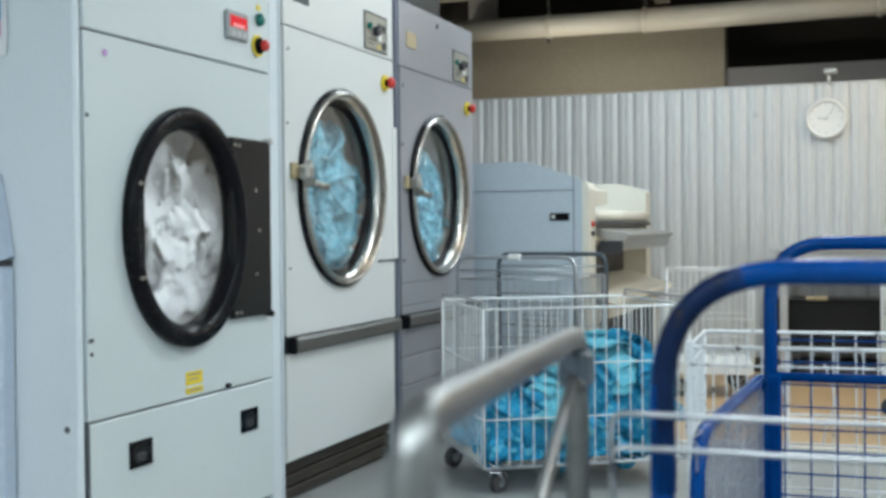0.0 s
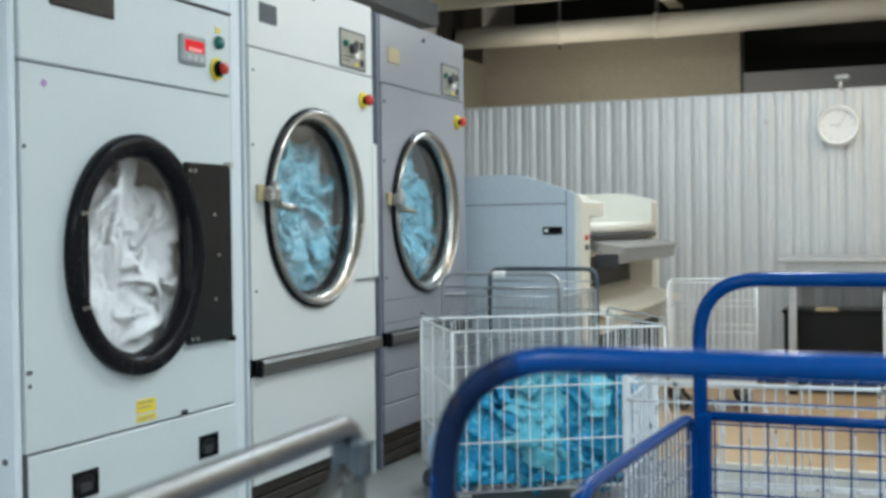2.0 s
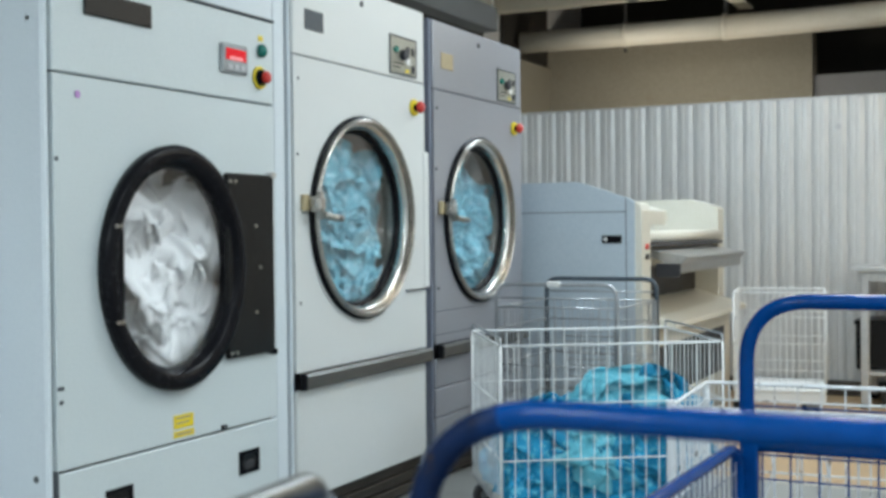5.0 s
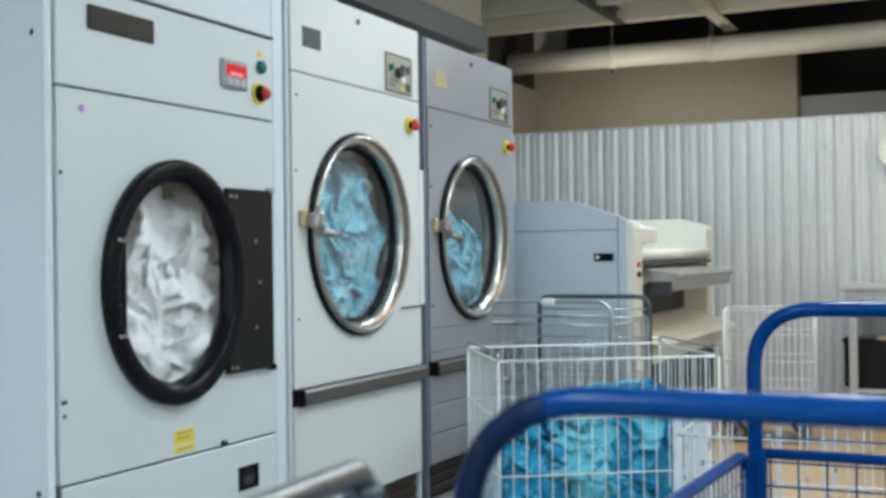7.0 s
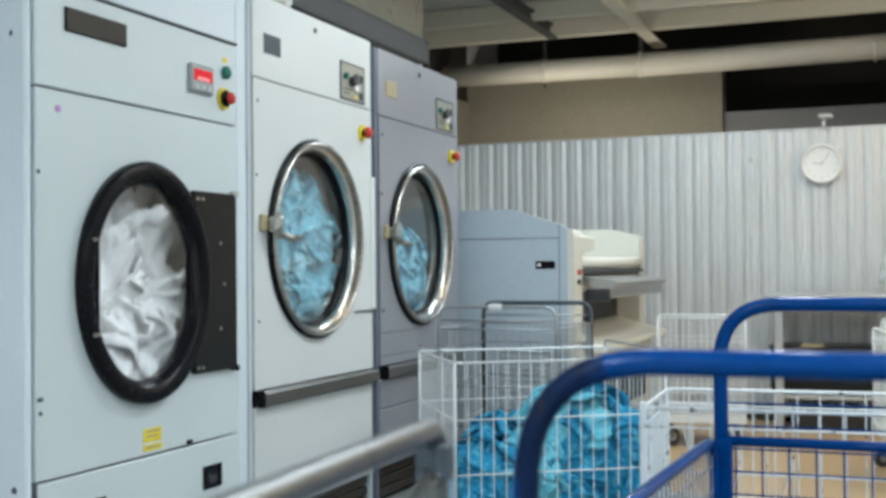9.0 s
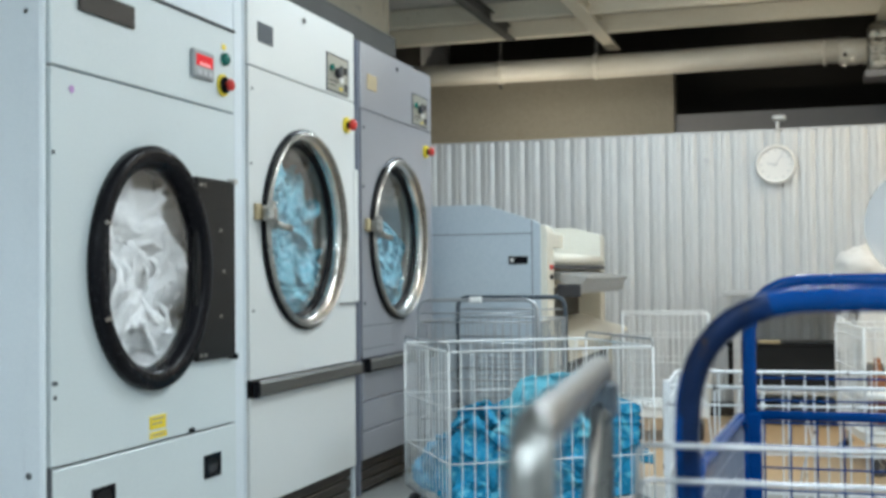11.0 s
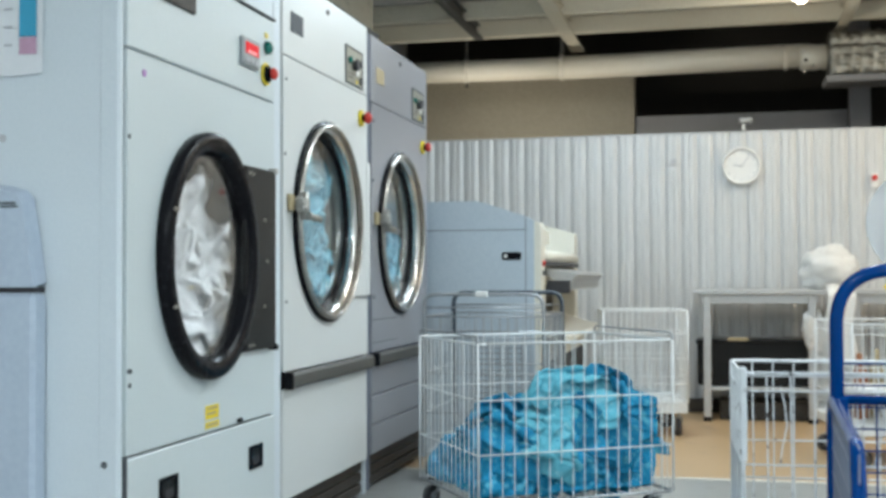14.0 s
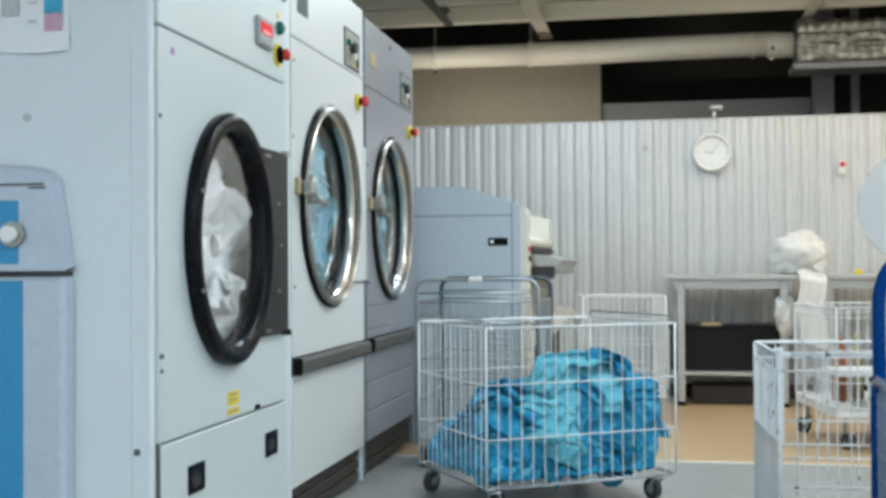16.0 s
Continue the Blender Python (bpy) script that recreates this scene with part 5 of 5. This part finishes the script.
part("side_handle", Mesh().tube(bend([(0.80, 0, 0.12), (0.80, 0, nt2 - 0.12), (0.80, -0.665, nt2 - 0.12), (0.80, -0.665, 0.12)], 0.035, 8), 0.0135, 14), TUBE, near)
part("brace", Mesh().tube([(0, -0.02, nt2 - 0.04), (0.070, -0.55, nt2 - 0.20)], 0.006, 8), TUBE, near, "thin diagonal brace")
for h in (0.884, 0.850):
    part("wire_rail", Mesh().tube(bend([(0.035, 0.0, h - nz - 0.06), (0.035, 0.0, h - nz), (0.80, 0.0, h - nz)], 0.014), 0.0031, 8), ZINC, near)
part("wire_side", wires((0.035, 0.0), (0.80, 0.0), 0.16, 0.70 - nz, 10, 0.003, (0.3, 0.5)), ZINC, near, kind="stuff")
part("deck", Mesh().box((-0.01, -0.68, 0.12), (0.81, 0.01, 0.15), 0.006), TUBE, near)
for i, (x, y) in enumerate(((0.05, -0.05), (0.75, -0.05), (0.05, -0.6), (0.75, -0.6))):
    caster(near, x, y, 0.12, 0.05, 1.0 + i)


# ---- tables at the back wall ----
def work_table(x0, x1, y0, y1, label):
    f2 = floor_z(5.7)
    t = thing("work_table", pose(x0, y0, f2), label, "table", "tables at the wall")
    w2, d2, h2 = x1 - x0, y1 - y0, 0.926 - f2
    part("tabletop", Mesh().box((0, 0, h2 - 0.028), (w2, d2, h2), 0.004), TABLE, t)
    part("apron", Mesh().box((0.05, 0.03, h2 - 0.09), (w2 - 0.05, 0.045, h2 - 0.029), 0.002), TABLE, t)
    for x in (0.09, w2 - 0.09):
        for y in (0.05, d2 - 0.05):
            part("leg", Mesh().box((x - 0.025, y - 0.025, 0.03), (x + 0.025, y + 0.025, h2 - 0.03), 0.004), TABLE, t)
            part("foot", Mesh().box((x - 0.028, y - 0.028, 0), (x + 0.028, y + 0.028, 0.03), 0.004), BLACK, t)
    part("shelf", Mesh().box((0.06, 0.03, 0.21), (w2 - 0.06, d2 - 0.03, 0.232), 0.003), TABLE, t)
    return t


work_table(1.232, 2.09, 5.48, 6.08, "galvanised work table with low shelf against the ribbed wall")
work_table(2.19, 3.4, 5.48, 6.08, "galvanised work table against the ribbed wall")
sf2 = floor_z(5.7) + 0.233
crate = thing("storage_crate", pose(1.255, 5.62, sf2), "black plastic crate on the table shelf", "crate")
part("crate_body", Mesh().box((0.0, 0.0, 0.0), (0.75, 0.35, 0.30), 0.012), BLACK_PLATE, crate)
part("crate_rim", Mesh().box((-0.01, -0.01, 0.285), (0.76, 0.36, 0.315), 0.006), BLACK_PLATE, crate)
part("crate_grip", Mesh().box((0.20, -0.014, 0.305), (0.34, 0.02, 0.33), 0.005), TAN, crate)
solid("floor_crate", Mesh().box((0, 0, 0), (0.62, 0.3, 0.13), 0.01), KICK, "low dark crate on the floor below the table", "crate", m=pose(1.40, 5.66, floor_z(5.8)))
solid("skirting", Mesh().box((-1.5, 6.10, floor_z(6.1)), (4.5, 6.15, floor_z(6.1) + 0.10), 0.004), KICK, "dark skirting along the partition", kind="structure")


crumple("plastic_bag", (2.13, 5.74, 1.065), (0.20, 0.12, 0.165), PLASTIC, "stuffed white plastic bag on the table", "bag", 5, 4, 0.14, 2.0)
crumple("plastic_bag", (2.23, 5.74, 0.985), (0.075, 0.10, 0.075), PLASTIC, "small white plastic bag on the table", "bag", 8, 4, 0.2, 2.0)
m = Mesh()
vs, fs = [], []
for i in range(17):
    for k in range(25):
        u, v = i / 16, k / 24
        vs.append((2.085 + 0.175 * u + 0.012 * math.sin(v * 9), 5.445 + 0.004 * math.sin(u * 17 + v * 3) - 0.012 * v + (0.10 * max(0, 0.10 - v) / 0.10), 0.955 - 0.50 * v + 0.012 * math.sin(u * 6)))
for i in range(16):
    for k in range(24):
        a = i * 25 + k
        fs.append((a, a + 25, a + 26, a + 1))
cl = solid("hanging_cloth", m.add(vs, fs, True), PLASTIC, "white cloth hanging over the table edge", "cloth")
sol = cl.modifiers.new("thickness", "SOLIDIFY")
sol.thickness = 0.004
crumple("plastic_bag", (2.01, 5.55, 0.66), (0.075, 0.07, 0.15), PLASTIC, "limp white plastic bag hung from the table", "bag", 11, 4, 0.2, 2.0)
solid("lemon_sponge", Mesh().box((0, 0, 0), (0.05, 0.05, 0.035), 0.012), YELLOW, "small yellow-green sponge on the table", "sponge", m=pose(2.46, 5.55, 0.927))

# ---- on the ribbed wall ----
clock = thing("wall_clock", pose(1.567, 6.160, 1.817), "round white wall clock on the ribbed wall", "clock")
part("clock_rim", Mesh().lathe([(0.0, 0.135), (-0.03, 0.140), (-0.045, 0.132), (-0.045, 0.120), (-0.02, 0.116), (0.0, 0.116)], (0, 0, 0), 56), WHITE, clock).matrix_basis = pose(0, 0, 0, 0, 0, 90)
part("dial", Mesh().disc((0, 0, 0), 0.119, -0.022, -0.004, 48, axis="y"), CLOCKF, clock, "white clock dial")
for k in range(12):
    a = k * math.pi / 6
    part("hour_mark", Mesh().box((-0.003, -0.0235, 0.092), (0.003, -0.022, 0.108), 0.0002, Matrix.Rotation(a, 4, "Y")), PALE, clock)
part("hour_hand", Mesh().box((-0.004, -0.026, -0.015), (0.004, -0.024, 0.058), 0.0006, Matrix.Rotation(radians(-84), 4, "Y")), PALE, clock)
part("minute_hand", Mesh().box((-0.003, -0.029, -0.018), (0.003, -0.027, 0.088), 0.0006, Matrix.Rotation(radians(38), 4, "Y")), PALE, clock)
part("hand_pin", Mesh().disc((0, 0, 0), 0.006, -0.031, -0.022, 12, axis="y"), BRUSHED, clock)
sens = thing("wall_camera", pose(1.585, 6.13, 2.075), "small white swivel device on top of the partition", "sensor")
part("stem", Mesh().tube([(0, 0, 0), (0, 0, 0.05)], 0.012, 10), WHITE, sens)
part("head", Mesh().box((-0.035, -0.05, 0.05), (0.06, 0.06, 0.085), 0.01), TABLE, sens)
stain = solid("wall_hook", Mesh().disc((0, 0, 0), 0.020, -0.014, 0.0, 16, axis="y"), PALE, "small faded round fixing on the ribbed wall", "hook", m=pose(1.087, 6.162, 1.863))
hk = thing("wall_switch", pose(2.475, 6.158, 1.690), "small red and white switch on the ribbed wall", "switch")
part("switch_base", Mesh().box((-0.025, -0.03, -0.05), (0.025, 0.0, 0.05), 0.006), WHITE, hk)
part("switch_button", Mesh().disc((0.0, -0.03, 0.02), 0.020, -0.02, 0.0, 16, axis="y"), RED, hk)
# Unidentified pale disc; its pole and foot are added, out of view.
rd = thing("round_disc", pose(2.245, 2.58, floor_z(2.6)), "round pale blue translucent disc on an added stand", "screen")
part("disc", Mesh().disc((0, 0, 1.24 - floor_z(2.6)), 0.235, -0.006, 0.006, 64, axis="y"), SCREEN, rd, "pale blue translucent disc")
part("pole", Mesh().tube([(0.0, 0.02, 0.0), (0.0, 0.02, 1.24 - floor_z(2.6))], 0.012, 12), ZINC, rd)
part("foot", Mesh().disc((0, 0.02, 0), 0.16, 0.0, 0.02, 32, axis="z"), ZINC, rd)


# ---- laundry in the drums, and what turns ----
TUMBLE = []


def bundle(drum, phase, size, material, label, seed, back, reach, period, shift, rest=None, fold=0.12, depth=0.06):
    """One crumpled towel; back is its depth behind the glass, shift moves its round sideways and up, rest is where it lies in a stopped drum."""
    ax, ay, az = DRUM_AT[drum]
    ob = draped("towel_bundle", size[0], size[1], material, label, "laundry", seed, depth, 0.10, 60, "laundry in the dryers", fold)
    ob.location = (ax - back, ay, az)
    TUMBLE.append((ob, (ax - back, ay + shift[0], az + shift[1]), phase, reach, period, rest))


W_LAB = "crumpled white terry towels tumbling in the drum"
B_LAB = "crumpled turquoise terry towels tumbling in the drum"
for k, (ph, sy, sz, back) in enumerate(((0.00, 0.20, 0.22, 0.014), (0.20, 0.17, 0.23, 0.026), (0.41, 0.20, 0.19, 0.012), (0.60, 0.18, 0.21, 0.032), (0.80, 0.20, 0.21, 0.020))):
    bundle(0, ph, (sy, sz), TOWEL_W, W_LAB, 1 + k, back, 0.130, 1.7, (0.110, -0.006), None, 0.15, 0.07)
bundle(0, 0.30, (0.25, 0.27), TOWEL_W, W_LAB, 14, 0.050, 0.05, 1.7, (0.10, -0.03), None, 0.16, 0.08)
bundle(0, 0.70, (0.22, 0.17), TOWEL_W, W_LAB, 16, 0.030, 0.04, 1.7, (0.13, -0.17), None, 0.14, 0.07)
bundle(0, 0.10, (0.26, 0.24), TOWEL_W, W_LAB, 17, 0.130, 0.06, 1.7, (0.20, -0.06), None, 0.16, 0.08)
for dn, sd, per in ((1, 20, 1.8), (2, 30, 1.9)):
    for k in range(5):
        bundle(dn, 0.2 * k + 0.17 * dn, (0.17 + 0.02 * (k % 2), 0.20), TOWEL_B, B_LAB, sd + k, 0.008 + 0.008 * (k % 3), 0.140, per, (0.095, -0.03),
               ((-0.10, -0.10), (0.02, -0.19), (0.13, -0.18), (0.00, -0.07), (0.12, -0.09))[k], 0.085, 0.045)
    bundle(dn, 0.7 + 0.2 * dn, (0.20, 0.17), TOWEL_B, B_LAB, sd + 9, 0.016, 0.030, per, (0.14, -0.18), (0.16, -0.20), 0.11, 0.05)
    bundle(dn, 0.5 + 0.2 * dn, (0.15, 0.20), TOWEL_B, B_LAB, sd + 6, 0.030, 0.030, per, (0.24, -0.06), (0.22, -0.10), 0.11, 0.05)
    bundle(dn, 0.3, (0.23, 0.25), TOWEL_B, B_LAB, sd + 8, 0.060, 0.05, per, (0.08, -0.05), (0.06, -0.14), 0.12, 0.06)


def tumble_path(p, reach):
    """Sideways and upward place in the drum for a share p of a turn: up along the near-left wall, over, and down."""
    p %= 1.0
    if p < 0.62:
        a = radians(268 - 168 * p / 0.62)
        return reach * math.cos(a) - 0.015, reach * math.sin(a)
    q = (p - 0.62) / 0.38
    a0, a1 = radians(100), radians(268)
    y0, z0, y1, z1 = reach * math.cos(a0), reach * math.sin(a0), reach * math.cos(a1), reach * math.sin(a1)
    s = q * q * (3 - 2 * q)
    return y0 + (y1 - y0) * q + 0.13 * math.sin(math.pi * q) - 0.015, z0 + (z1 - z0) * s


def turned(t, stops):
    """Seconds that a drum has run by the time t, and how far it is at rest (0 runs, 1 rests)."""
    if not stops:
        return t, 0.0
    t0, t1 = stops
    if t <= t0:
        return t, 0.0
    if t < t1:
        q = min(1.0, (t - t0) / 0.5)
        return t0 + 0.25 * (1 - (1 - q) ** 2), q * q * (3 - 2 * q)
    q = min(1.0, (t - t1) / 0.6)
    return t0 + 0.25 + (t - t1), 1 - q * q * (3 - 2 * q)


def motions():
    steps = 160
    stops = (None, None, (6.0, 14.3))
    for k, drum in enumerate(DRUMS):
        loc = drum.location.copy()
        walk(drum, [(0.1 * i, Matrix.Translation(loc) @ Matrix.Rotation(-2 * math.pi * turned(0.1 * i, stops[k])[0] / 1.3, 4, "X")) for i in range(steps + 1)])
    for ob, c, phase, reach, period, rest in TUMBLE:
        dn = 0 if ob.location.y < 1.0 else 1 if ob.location.y < 2.2 else 2
        home = Vector(DRUM_AT[dn])
        rows = []
        for i in range(steps + 1):
            t, still = turned(0.1 * i, stops[dn])
            p = t / period + phase
            y, z = tumble_path(p, reach)
            y, z = c[1] + y, c[2] + z
            if rest and still:
                y, z = y + (home.y + rest[0] - y) * still, z + (home.z + rest[1] - z) * still
            tilt = 0.06 * math.sin(2 * math.pi * p * 0.5)
            rows.append((0.1 * i, Matrix.Translation((c[0], y, z)) @ Matrix.Rotation(-2 * math.pi * p, 4, "X") @ Matrix.Rotation(tilt, 4, "Z")))
        walk(ob, rows)


motions()
